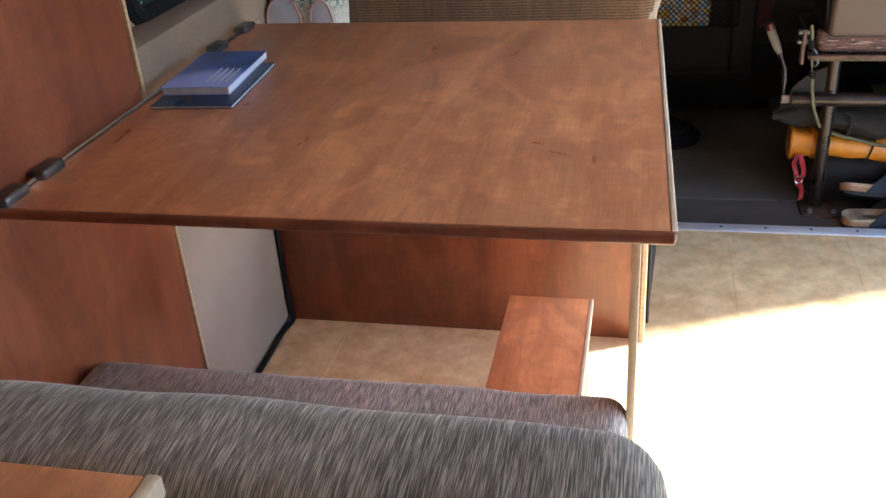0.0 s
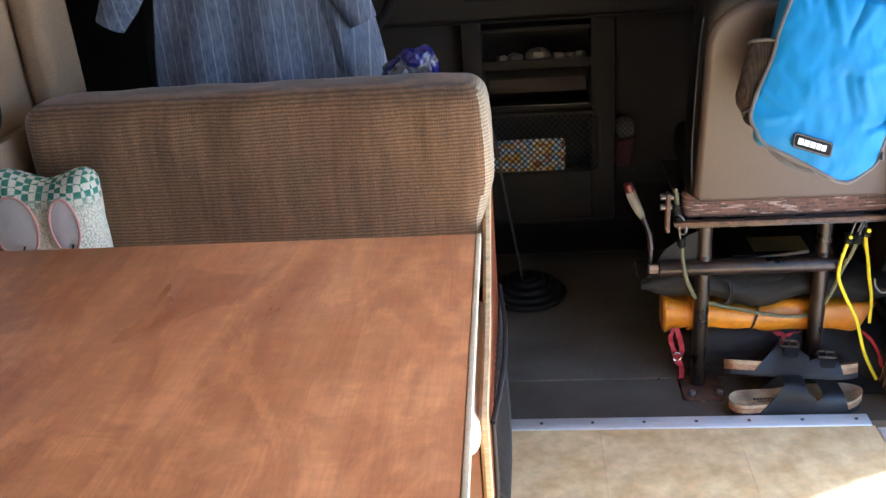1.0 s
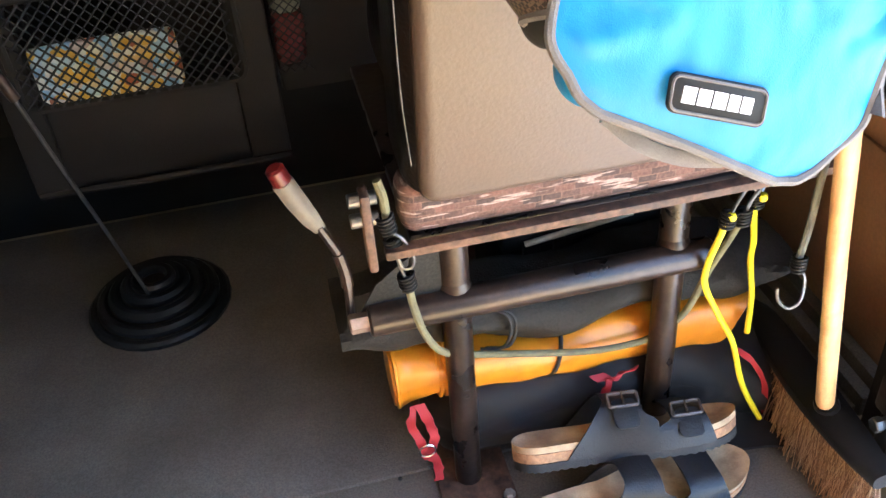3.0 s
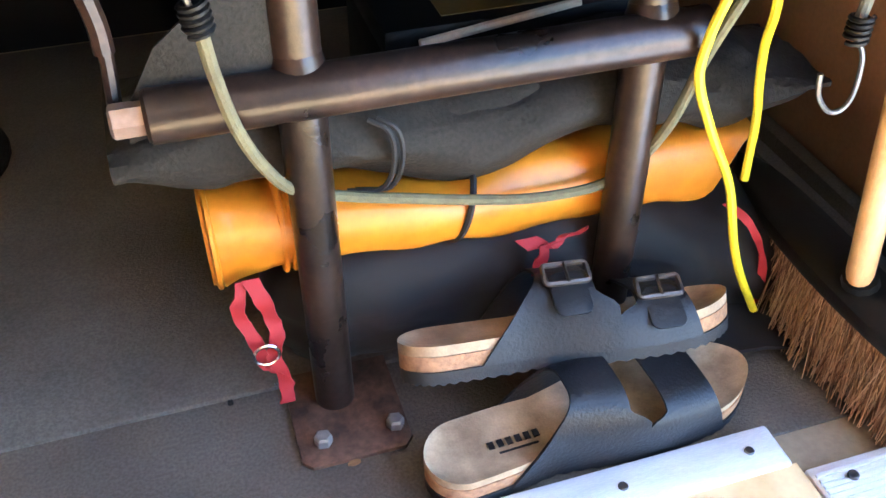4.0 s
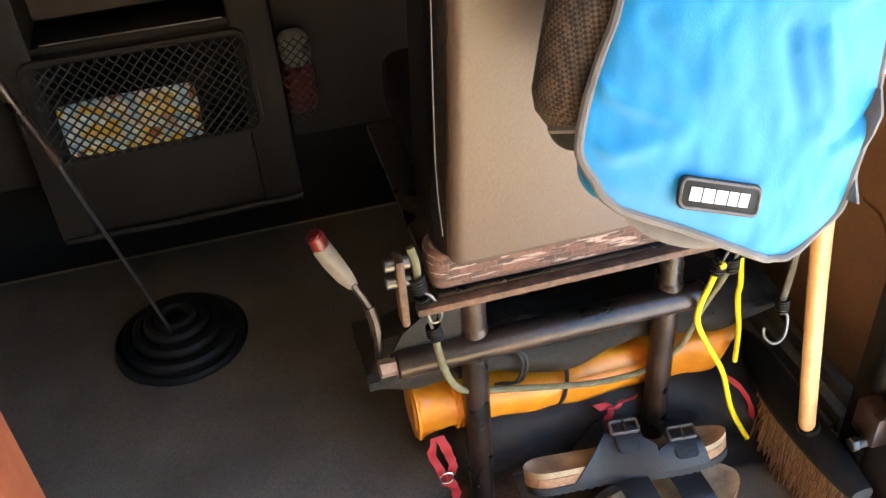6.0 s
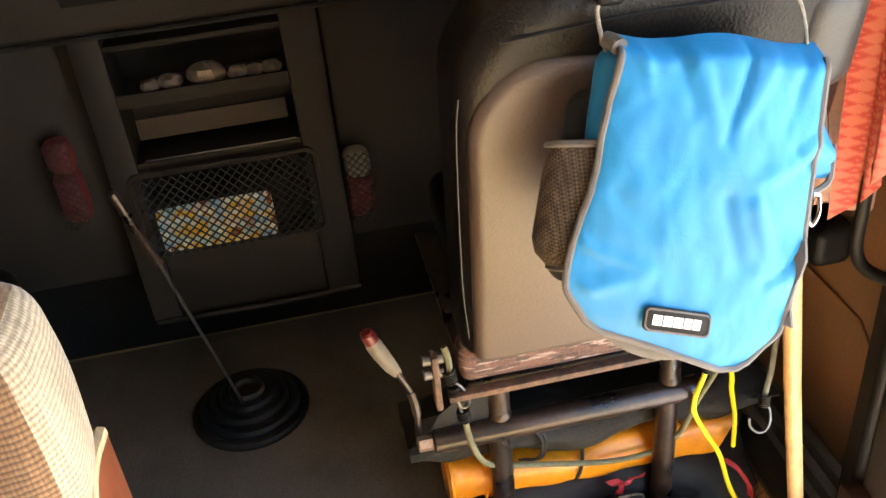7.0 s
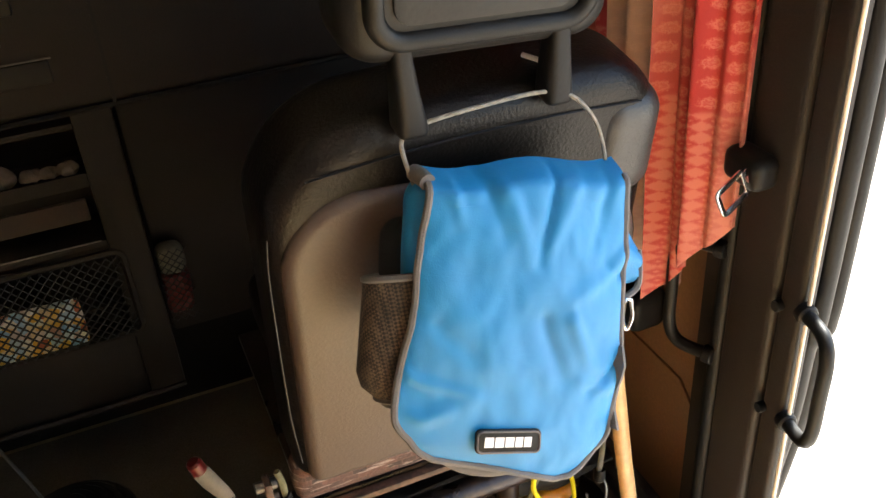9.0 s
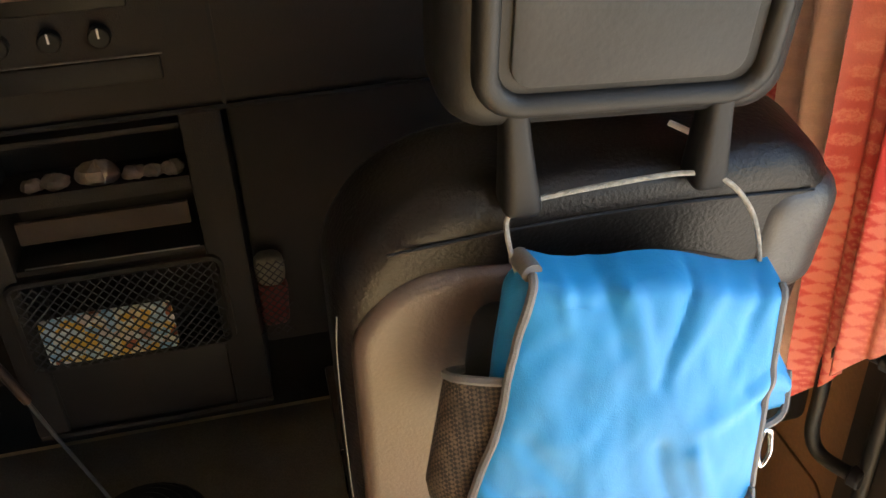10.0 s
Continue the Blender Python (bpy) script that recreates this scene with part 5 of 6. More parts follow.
def sandal(m, label, printed, flip):
    L = 0.320
    rise = lambda t: 0.012 * max(0, t - 0.72) ** 2 / 0.08 + 0.004 * (1 - t)
    s = thing("sandal", label, "sandal", turn=m, group="pair of sandals")
    part("sole", foot_block(L, 0.0, 0.010, 0.001, rise, 0.0, 0.0022, 64), M["sole"], s, "black toothed sole", local=True)
    part("midsole", foot_block(L, 0.0101, 0.0235, 0.0, rise, 0.0), M["cork"], s, "bare cork midsole", local=True)
    fb_ = part("footbed", foot_block(L, 0.0237, 0.033, -0.0004, rise, 0.0070), M["suede"], s, "worn tan suede footbed", local=True)
    if printed:
        for k in range(6):
            part("print_bar", box(0.058 + 0.0085 * k, 0.0635 + 0.0085 * k, -0.006, 0.002, 0.0315, 0.0322), M["strap"], fb_, "dark printed mark", local=True)
        part("print_line", box(0.065, 0.102, -0.0125, -0.0105, 0.0312, 0.0318), M["strap"], fb_, local=True)
    # two straps rise from one side panel, wide at the sole and narrow on top
    for (b0, b1, t0, t1, hgt, nm) in ((0.21, 0.61, 0.40, 0.55, 0.074, "rear_strap"), (0.61, 0.86, 0.67, 0.82, 0.050, "front_strap")):
        grid = []
        for i in range(29):
            a = math.pi * i / 28
            k = math.sin(a) ** 0.62
            g_ = max(0.0, min(1.0, (k - 0.60) / 0.22))
            g_ = g_ * g_ * (3 - 2 * g_)
            if nm == "rear_strap":
                e0, e1 = b0 + (t0 - b0) * k, b1 + (t1 - b1) * g_
            else:
                e0, e1 = b0 + (t0 - b0) * g_, b1 + (t1 - b1) * k
            row = []
            for j in range(9):
                t = e0 + (e1 - e0) * j / 8
                w, c = foot(t)
                y = c - flip * (w + 0.0015) * math.copysign(abs(math.cos(a)) ** 0.6, math.cos(a))
                z = 0.010 + rise(t) + hgt * k * (1 - 0.10 * (t - b0) / (b1 - b0))
                row.append((t * L, y, z))
            grid.append(row)
        st = part(nm, sheet(grid, 0.0026), M["strap"], s, "dark navy leather strap", local=True)
        if printed and nm == "rear_strap":
            continue
        # buckle and its flap on the outer shoulder of the strap
        mid_t = (t0 + t1) / 2
        w, c = foot(mid_t)
        by, bz = c - flip * w * 0.66, 0.008 + rise(mid_t) + hgt * 0.90
        tilt = radians(52)
        P = lambda u, v, q: (mid_t * L + u, by + flip * (v * math.cos(tilt) - q * math.sin(tilt)), bz + v * math.sin(tilt) + q * math.cos(tilt))
        part("flap", slab(round_rect(-0.0170, 0.0170, -0.037, 0.005, 0.008, 4), 0.0026, lambda u, v, q: P(u, v, q + 0.0030), 0.0005), M["strap"], st, local=True)
        part("buckle", tube([P(u, v, 0.007) for u, v in round_rect(-0.0205, 0.0205, -0.006, 0.0125, 0.003, 3)], 0.0027, 6, closed=True), M["dull_metal"], st, "worn pewter buckle", local=True)
        part("prong", tube([P(0, -0.007, 0.009), P(0, 0.014, 0.009)], 0.0016, 6), M["dull_metal"], st, local=True)
    return s


def frame_from(heel, toe, up):
    x = (Vector(toe) - Vector(heel)).normalized()
    z = Vector(up)
    z = (z - x * z.dot(x)).normalized()
    y = z.cross(x)
    return Matrix(((x.x, y.x, z.x, heel[0]), (x.y, y.y, z.y, heel[1]), (x.z, y.z, z.z, heel[2]), (0, 0, 0, 1)))


sandal(frame_from((0.610, 2.142, 0.003), (0.925, 2.156, 0.003), (0, 0, 1)), "navy leather two-strap sandal with cork sole lying flat on the mat", True, -1)
sandal(frame_from((0.610, 2.214, 0.064), (0.912, 2.192, 0.052), (0.03, 0.50, 0.86)), "navy leather two-strap sandal tilted on top of the other one", False, 1)

# ---- broom ----
M["stick"] = wood_mat("pale_broom_wood", (0.50, 0.27, 0.10), (0.68, 0.43, 0.20), 0.5, (14, 14, 0.8), 3.0, 0.05)
M["bristle"] = mat("tan_bristle", (0.56, 0.37, 0.20), 0.8, var=0.3, scale=60, bump=0, col2=(0.55, 0.35, 0.18))
bn_ = M["bristle"].node_tree.nodes
bg = bn_.new("ShaderNodeNewGeometry")
M["bristle"].node_tree.links.new(ramp(bn_, M["bristle"].node_tree.links, bg.outputs["Random Per Island"], [(0.0, (0.12, 0.06, 0.032)), (0.5, (0.30, 0.17, 0.09)), (1.0, (0.62, 0.43, 0.26))]), bn_["Principled BSDF"].inputs["Base Color"])
broom = thing("broom", "broom with pale wooden stick, black head and tan bristles", "broom", (1.03, 2.18, 0.0))
part("stick", tube([(1.030, 2.156, 0.118), (1.028, 2.156, 0.130), (1.006, 2.150, 0.25), (0.975, 2.141, 0.42), (0.949, 2.133, 0.58), (0.930, 2.127, 0.70), (0.929, 2.127, 0.705)], lambda t: 0.0125 if 0 < t < 1 else 0.010, 14), M["stick"], broom, "pale turned wooden stick")
bm = bmesh.new()
rings = []
for i in range(15):
    t = i / 14
    cx, cy, cz = 1.054 + 0.010 * t - 0.02 * math.sin(math.pi * t), 2.045 + 0.36 * t, 0.085 + 0.018 * math.sin(math.pi * t)
    w = 0.029 * (math.sin(math.pi * min(1, max(0.0, t * 0.94 + 0.06))) ** 0.35)
    h = 0.013 + 0.004 * math.sin(math.pi * t)
    rings.append([bm.verts.new((cx + w * math.copysign(abs(math.cos(a)) ** 0.7, math.cos(a)) - 0.3 * h * math.sin(a), cy, cz + h * math.copysign(abs(math.sin(a)) ** 0.7, math.sin(a)) + 0.25 * w * math.cos(a))) for a in (2 * math.pi * k / 12 for k in range(12))])
for a, b in zip(rings, rings[1:]):
    for k in range(12):
        bm.faces.new((a[k], a[(k + 1) % 12], b[(k + 1) % 12], b[k]))
bm.faces.new(rings[0][::-1])
bm.faces.new(rings[-1])
bmesh.ops.recalc_face_normals(bm, faces=bm.faces)
hd = part("broom_head", bm, M["black_plastic"], broom, "black plastic head")
part("socket", tube([(1.046, 2.162, 0.088), (1.038, 2.159, 0.105), (1.031, 2.1565, 0.124)], lambda t: 0.022 - 0.006 * t, 12), M["black_plastic"], hd)
rnd = random.Random(4)
bm = bmesh.new()
for i in range(1700):
    t = rnd.random()
    top = Vector((1.050 - 0.02 * math.sin(math.pi * t) + rnd.uniform(-0.014, 0.010), 2.05 + 0.35 * t, 0.078 + 0.012 * math.sin(math.pi * t)))
    end = Vector((top.x - 0.010 + rnd.uniform(-0.014, 0.012), top.y - 0.012 + rnd.uniform(-0.02, 0.02), rnd.uniform(0.002, 0.018)))
    midp = (top + end) / 2 + Vector((rnd.uniform(-0.004, 0.006), 0, 0.004))
    r = rnd.uniform(0.0005, 0.0008)
    prev = None
    for q in (top, midp, end):
        tri = [bm.verts.new(q + Vector((r * math.cos(a), r * math.sin(a), 0))) for a in (0, 2.1, 4.2)]
        if prev:
            for k in range(3):
                bm.faces.new((prev[k], prev[(k + 1) % 3], tri[(k + 1) % 3], tri[k]))
        prev = tri
part("bristles", bm, M["bristle"], broom, "splayed tan bristles", kind="stuff")
hinge = thing("door_check", "greasy steel door check arm with a bolt at the pillar foot", "door hinge", (1.1, 2.11, 0.12))
part("bracket", box(1.085, 1.135, 2.085, 2.135, 0.125, 0.185, 0.006), M["tube"], hinge)
part("pin", rod((1.070, 2.10, 0.128), (1.118, 2.10, 0.128), 0.008), M["steel"], hinge)
part("bolt", rod((1.062, 2.10, 0.128), (1.074, 2.10, 0.128), 0.011, 6), M["steel"], hinge, "steel bolt head")

# ---- curtain at the cab side ----
cm, cn, cl, cb = nodes_of("red_printed_cotton")
tcn = cn.new("ShaderNodeTexCoord")
sepc = cn.new("ShaderNodeSeparateXYZ")
cl.new(tcn.outputs["Object"], sepc.inputs[0])
flat_ = cn.new("ShaderNodeCombineXYZ")      # the print lies in the cloth's upright plane
cl.new(sepc.outputs["Y"], flat_.inputs[0])
cl.new(sepc.outputs["Z"], flat_.inputs[1])


def motif(scale, stops, metric):
    v = cn.new("ShaderNodeTexVoronoi")
    v.voronoi_dimensions, v.distance = "2D", metric
    v.inputs["Scale"].default_value, v.inputs["Randomness"].default_value = scale, 0.12
    cl.new(flat_.outputs[0], v.inputs["Vector"])
    fine = noise_tex(cn, cl, scale * 5.5, (1, 1, 1), 1.5, distort=0.8)
    add = cn.new("ShaderNodeMath")
    add.operation = "MULTIPLY_ADD"
    cl.new(fine, add.inputs[0])
    add.inputs[1].default_value = 0.42
    cl.new(v.outputs["Distance"], add.inputs[2])
    return ramp(cn, cl, add.outputs[0], stops)


RED, PINK, ROSE = (0.46, 0.040, 0.038), (0.60, 0.165, 0.12), (0.52, 0.075, 0.060)
medallion = motif(40, [(0.20, PINK), (0.34, ROSE), (0.40, PINK), (0.50, ROSE), (0.58, RED), (0.85, RED)], "EUCLIDEAN")
lattice = motif(62, [(0.22, PINK), (0.34, ROSE), (0.44, RED), (0.62, ROSE), (0.78, PINK)], "MANHATTAN")
band = ramp(cn, cl, sepc.outputs["Z"], [(0.960, (0, 0, 0)), (0.966, (1, 1, 1))])
dots = mixc(cn, cl, band, lattice, medallion)
fade = noise_tex(cn, cl, 3.0, (1, 3, 0.6), 3.0)
c0 = mixc(cn, cl, ramp(cn, cl, fade, [(0.46, (0, 0, 0)), (0.62, (0.5,) * 3)]), dots, (0.66, 0.30, 0.23))
cl.new(c0, cb.inputs["Base Color"])
cb.inputs["Roughness"].default_value = 0.9
cb.inputs["Subsurface Weight"].default_value = 0.0
bumped(cn, cl, cb, noise_tex(cn, cl, 500, (1, 1, 1), 1.0), 0.3)
curtain = thing("curtain", "red printed cotton curtain bunched beside the seat", "curtain", (1.06, 2.25, 0.65))


# the same print mixed towards cream for the fold panel
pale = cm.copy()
pale.name = "pale_red_printed_cotton"
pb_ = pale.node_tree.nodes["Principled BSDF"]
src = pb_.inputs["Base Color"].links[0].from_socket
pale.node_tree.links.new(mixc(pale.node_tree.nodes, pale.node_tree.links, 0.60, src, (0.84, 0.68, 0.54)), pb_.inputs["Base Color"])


def drape(y0, y1, z0, z1, x, amp, waves, slant, name, lean_x=0.0):
    grid = []
    for i in range(61):
        t = i / 60
        row = []
        for j in range(13):
            s = j / 12
            z = z1 + (z0 + slant * t - z1) * s
            y = y0 + (y1 - y0) * t * (1.0 - 0.22 * s * s)
            row.append((x - lean_x * t + amp * math.sin(t * waves * math.pi + 0.4 * s) * (0.75 + 0.25 * s) + 0.008 * math.sin(t * waves * 2.3 * math.pi), y, z + 0.004 * math.sin(t * 23)))
        grid.append(row)
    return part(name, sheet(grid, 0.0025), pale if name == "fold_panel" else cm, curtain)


drape(2.108, 2.250, 0.815, 1.74, 1.088, 0.012, 3.2, -0.165, "front_panel", 0.030)
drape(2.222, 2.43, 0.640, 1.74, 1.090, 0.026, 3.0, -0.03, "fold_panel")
drape(2.42, 2.95, 0.66, 1.74, 1.155, 0.026, 9.0, 0.0, "rear_panel")
part("curtain_rail", rod((1.13, 2.15, 1.745), (1.17, 3.0, 1.745), 0.008), M["steel"], curtain)

# ---- driver's seat with a shirt over it ----
dseat = thing("driver_seat", "dark driver's seat seen from behind", "seat", (-0.47, 2.45, 0.0))
bm = cushion(-0.72, -0.22, 2.215, 2.335, 0.42, 1.20, 0.05, (10, 4, 12), 0.01)
part("backrest", bm, M["leather"], dseat)
part("seat_cushion", cushion(-0.72, -0.22, 2.30, 2.78, 0.36, 0.50, 0.04, (10, 10, 3)), M["leather"], dseat)
part("pedestal", box(-0.66, -0.28, 2.34, 2.72, 0.004, 0.36, 0.01), M["black_plastic"], dseat)
part("headrest", cushion(-0.60, -0.34, 2.235, 2.315, 1.22, 1.42, 0.035, (6, 3, 5)), M["leather"], dseat)
for xx in (-0.53, -0.41):
    part("headrest_post", rod((xx, 2.275, 1.15), (xx, 2.275, 1.25), 0.007), M["chrome"], dseat)
sm, sn, sl_, sb = nodes_of("blue_grey_striped_linen")
tcs = sn.new("ShaderNodeTexCoord")
wv = sn.new("ShaderNodeTexWave")
wv.wave_type, wv.bands_direction = "BANDS", "X"
wv.inputs["Scale"].default_value = 13.0
wv.inputs["Distortion"].default_value = 0.6
wv.inputs["Detail"].default_value = 1.0
sl_.new(tcs.outputs["Object"], wv.inputs["Vector"])
lin = noise_tex(sn, sl_, 180, (1, 1, 0.25), 3.0)
lb = ramp(sn, sl_, lin, [(0.3, (0.070, 0.090, 0.140)), (0.7, (0.15, 0.18, 0.25))])
sl_.new(mixc(sn, sl_, ramp(sn, sl_, wv.outputs["Fac"], [(0.955, (0, 0, 0)), (0.985, (0.26,) * 3)]), lb, (0.50, 0.52, 0.56)), sb.inputs["Base Color"])
sb.inputs["Roughness"].default_value = 0.95
bumped(sn, sl_, sb, lin, 0.4)
shirt = thing("shirt", "blue-grey pinstriped linen shirt draped over the driver's seat", "shirt", (-0.46, 2.2, 0.72))
grid = []
for i in range(49):
    t = i / 48
    row = []
    for j in range(31):
        s = j / 30
        z = 1.235 - 0.50 * s
        half = 0.195 + 0.165 * s - 0.065 * s * s
        x = -0.458 + half * (2 * t - 1)
        dep = 0.16 * max(0, abs(2 * t - 1) - 0.84) / 0.16
        y = 2.200 - 0.018 * math.cos(math.pi * (t - 0.5)) + dep * 0.6
        fold_ = 0.010 * math.sin(t * 21 + 2.2 * math.sin(s * 2.2)) * (0.25 + s) + 0.014 * math.exp(-((t - 0.85 - 0.06 * s) / 0.03) ** 2) * s - 0.016 * math.exp(-((t - 0.80 - 0.06 * s) / 0.025) ** 2) * s
        if s < 0.1:
            y += 0.06 * (1 - s / 0.1) ** 2
        row.append((x, y - fold_, z + 0.01 * math.sin(t * 9) * s))
    grid.append(row)
part("body", sheet(grid, 0.002), sm, shirt)
for sgn, tip, root in ((1, (-0.203, 2.185, 0.995), (-0.290, 2.205, 1.215)), (-1, (-0.768, 2.185, 1.018), (-0.632, 2.205, 1.215))):
    a, b = Vector(root), Vector(tip)
    pts = [a + (b - a) * k / 8 + Vector((0, -0.012 * math.sin(math.pi * k / 8), 0)) for k in range(9)]
    part("sleeve", tube(pts, lambda t: 0.050 - 0.014 * t + 0.003 * math.sin(t * 11), 14, flat=0.6), sm, shirt)

# crumpled snack bag behind the bench back
bmx, bnx, blx, bbx = nodes_of("purple_printed_plastic")
pv = noise_tex(bnx, blx, 16, (1, 1, 1), 2.0)
blx.new(ramp(bnx, blx, pv, [(0.36, (0.05, 0.05, 0.06)), (0.42, (0.13, 0.13, 0.15)), (0.46, (0.012, 0.012, 0.10)), (0.60, (0.015, 0.012, 0.12)), (0.64, (0.12, 0.125, 0.15)), (0.70, (0.03, 0.03, 0.05))]), bbx.inputs["Base Color"])
bbx.inputs["Roughness"].default_value = 0.22
bm = bmesh.new()
bmesh.ops.create_icosphere(bm, subdivisions=4, radius=1)
for v in bm.verts:
    q = v.co.copy()
    k = 1 + 0.28 * noise.noise(q * 1.7) + 0.20 * abs(noise.noise(q * 4.1)) + 0.07 * noise.noise(q * 9)
    v.co = Vector((-0.098 + q.x * 0.060 * k, 2.118 + q.y * 0.045 * k, 0.886 + q.z * 0.056 * k + 0.012 * q.x))
solo("plastic_bag", bm, bmx, "crumpled purple and clear plastic snack bag behind the bench", "plastic bag", smooth=False)
bm = bmesh.new()
bmesh.ops.create_icosphere(bm, subdivisions=2, radius=1)
for v in bm.verts:
    v.co = Vector((-0.062, 2.085, 0.866)) + Vector((v.co.x * 0.012, v.co.y * 0.010, v.co.z * 0.010)) * (1 + 0.3 * noise.noise(v.co * 3))
solo("yellow_wrapper", bm, M["yellow_cord"], "small crumpled yellow wrapper on the plastic bag", "wrapper", smooth=False)

# pillow with a crocheted cover
vm, vn, vl, vb = nodes_of("crochet_green_white")
tcv = vn.new("ShaderNodeTexCoord")
chk = vn.new("ShaderNodeTexChecker")
chk.inputs["Scale"].default_value = 75
chk.inputs["Color1"].default_value = (0.62, 0.62, 0.54, 1)
chk.inputs["Color2"].default_value = (0.05, 0.22, 0.16, 1)
vl.new(tcv.outputs["Object"], chk.inputs["Vector"])
sepn = vn.new("ShaderNodeSeparateXYZ")
vl.new(tcv.outputs["Object"], sepn.inputs[0])
rz = ramp(vn, vl, sepn.outputs["Z"], [(0.735, (0, 0, 0)), (0.765, (1, 1, 1))])
knit = noise_tex(vn, vl, 240, (1, 1, 1), 2.0)
vl.new(mixc(vn, vl, rz, ramp(vn, vl, knit, [(0.35, (0.42, 0.42, 0.33)), (0.6, (0.66, 0.65, 0.55))]), chk.outputs["Color"]), vb.inputs["Base Color"])
vb.inputs["Roughness"].default_value = 0.95
bumped(vn, vl, vb, knit, 0.9, 0.004)
pillow = thing("pillow", "small crocheted pillow in green and cream leaning in the corner", "pillow", (-0.79, 1.83, 0.476))
bm = cushion(-0.902, -0.715, 1.775, 1.865, 0.478, 0.790, 0.040, (12, 5, 14), 0.012, 0.004)
for v in bm.verts:
    e = abs((v.co.x + 0.808) / 0.094)
    top = max(0, (v.co.z - 0.70) / 0.09)
    v.co.z += 0.034 * top * e ** 2 - 0.012 * top * (1 - e)
    v.co.x += 0.012 * top * math.copysign(e ** 2, v.co.x + 0.808)
    v.co.y += 0.05 * (v.co.z - 0.478)
part("cover", bm, vm, pillow)
M["grey_felt"] = mat("pale_grey_felt", (0.50, 0.50, 0.53), 0.95, var=0.12, bump=0.5, bscale=500)
M["pink_yarn"] = mat("pink_yarn", (0.50, 0.28, 0.26), 0.9)
for (px, rx_, rz_) in ((-0.855, 0.045, 0.064), (-0.755, 0.029, 0.055)):
    patch = slab([(px + rx_ * math.cos(a), 0.712 + rz_ * math.sin(a)) for a in (2 * math.pi * k / 28 for k in range(28))], 0.004, lambda u, v, w: (u, 1.7625 - w + 0.05 * (v - 0.478), v), 0.001)
    pp = part("felt_patch", patch, M["grey_felt"], pillow, "pale grey felt oval")
    part("outline", tube([(px + rx_ * math.cos(a), 1.758 + 0.05 * (0.234 + rz_ * math.sin(a)), 0.712 + rz_ * math.sin(a)) for a in (2 * math.pi * k / 28 for k in range(28))], 0.0026, 6, closed=True), M["pink_yarn"], pp)
    part("stitch", rod((px - 0.004, 1.757 + 0.05 * 0.15, 0.640), (px + 0.010, 1.757 + 0.05 * 0.2, 0.675), 0.0018), M["black_rubber"], pp)

# ---- dashboard ----
dash = thing("dashboard", "dark brown plastic van dashboard with trays and a net pocket", "dashboard", (0.2, 2.98, 0.2))
part("upper_panel", cushion(-0.92, 1.19, 2.885, 3.11, 0.845, 1.12, 0.02, (20, 4, 5)), M["dash"], dash)
part("top_shelf", box(-0.92, 1.19, 2.80, 3.11, 1.121, 1.15, 0.012), M["dash"], dash)
part("lower_left", box(-0.92, -0.045, 2.96, 3.11, 0.30, 0.844, 0.01), M["dash"], dash)
part("lower_right", box(0.405, 1.19, 2.96, 3.11, 0.30, 0.844, 0.01), M["dash"], dash)
con = part("console", box(-0.045, 0.012, 2.895, 3.10, 0.21, 0.842, 0.004), M["dash"], dash)
part("side_wall", box(0.330, 0.40, 2.895, 3.10, 0.21, 0.842, 0.006), M["dash"], con)
part("back_wall", box(0.012, 0.330, 3.02, 3.10, 0.21, 0.842), M["dash"], con)
for zz, yy in ((0.822, 2.90), (0.712, 2.905), (0.585, 2.90)):
    part("shelf", box(0.012, 0.330, yy, 3.02, zz - 0.012, zz, 0.003), M["dash"], con)
part("lip", box(0.012, 0.330, 2.895, 2.903, 0.700, 0.728, 0.003), M["dash"], con)
part("tray_slat", box(0.03, 0.315, 2.915, 2.925, 0.625, 0.668, 0.002), mat("brown_card", (0.030, 0.019, 0.012), 0.8), con, "brown wooden slat")
part("chrome_line", rod((0.03, 2.897, 0.590), (0.322, 2.897, 0.588), 0.0016), M["steel"], con)
part("lower_front", box(0.012, 0.330, 2.905, 3.02, 0.212, 0.372, 0.006), M["dash"], con)
part("kick_edge", tube([(-0.04, 2.893, 0.214), (0.2, 2.890, 0.212), (0.40, 2.893, 0.214)], 0.006, 6), M["dash"], con)
part("pocket_frame", tube([(p, 2.892, q) for p, q in round_rect(-0.012, 0.350, 0.376, 0.562, 0.02, 5)], 0.007, 6, closed=True), M["dash"], con)
part("net", diamond_net(lambda u, v, w: (u, 2.886 - w, v), -0.008, 0.346, 0.380, 0.556, 0.019, 0.0018, 0.012), M["net"], con, kind="stuff")
for k, kx in enumerate((0.101, 0.175, 0.246)):
    kn = part("knob", rod((kx, 2.865, 0.985), (kx, 2.886, 0.985), 0.017, 16), M["black_plastic"], dash)
    part("pointer", box(kx - 0.0015, kx + 0.0015, 2.8635, 2.866, 0.985, 1.000), M["badge_white"], kn)
part("heater_slot", box(-0.03, 0.325, 2.879, 2.888, 0.905, 0.945, 0.004), M["black_rubber"], dash)
part("slot_chrome", rod((0.0, 2.878, 0.950), (0.33, 2.878, 0.948), 0.0014), M["steel"], dash)
part("radio", box(0.06, 0.295, 2.872, 2.888, 1.025, 1.075, 0.004), M["black_plastic"], dash)
part("radio_trim", box(0.07, 0.285, 2.870, 2.8725, 1.050, 1.056, 0.001), M["rust"], dash)
part("panel_seam", box(0.406, 0.412, 2.882, 2.887, 0.85, 1.115), M["black_rubber"], dash)
part("edge_bead", tube([(-0.9, 2.886, 0.848), (0.2, 2.884, 0.846), (1.15, 2.886, 0.848)], 0.005, 6), M["black_rubber"], dash)

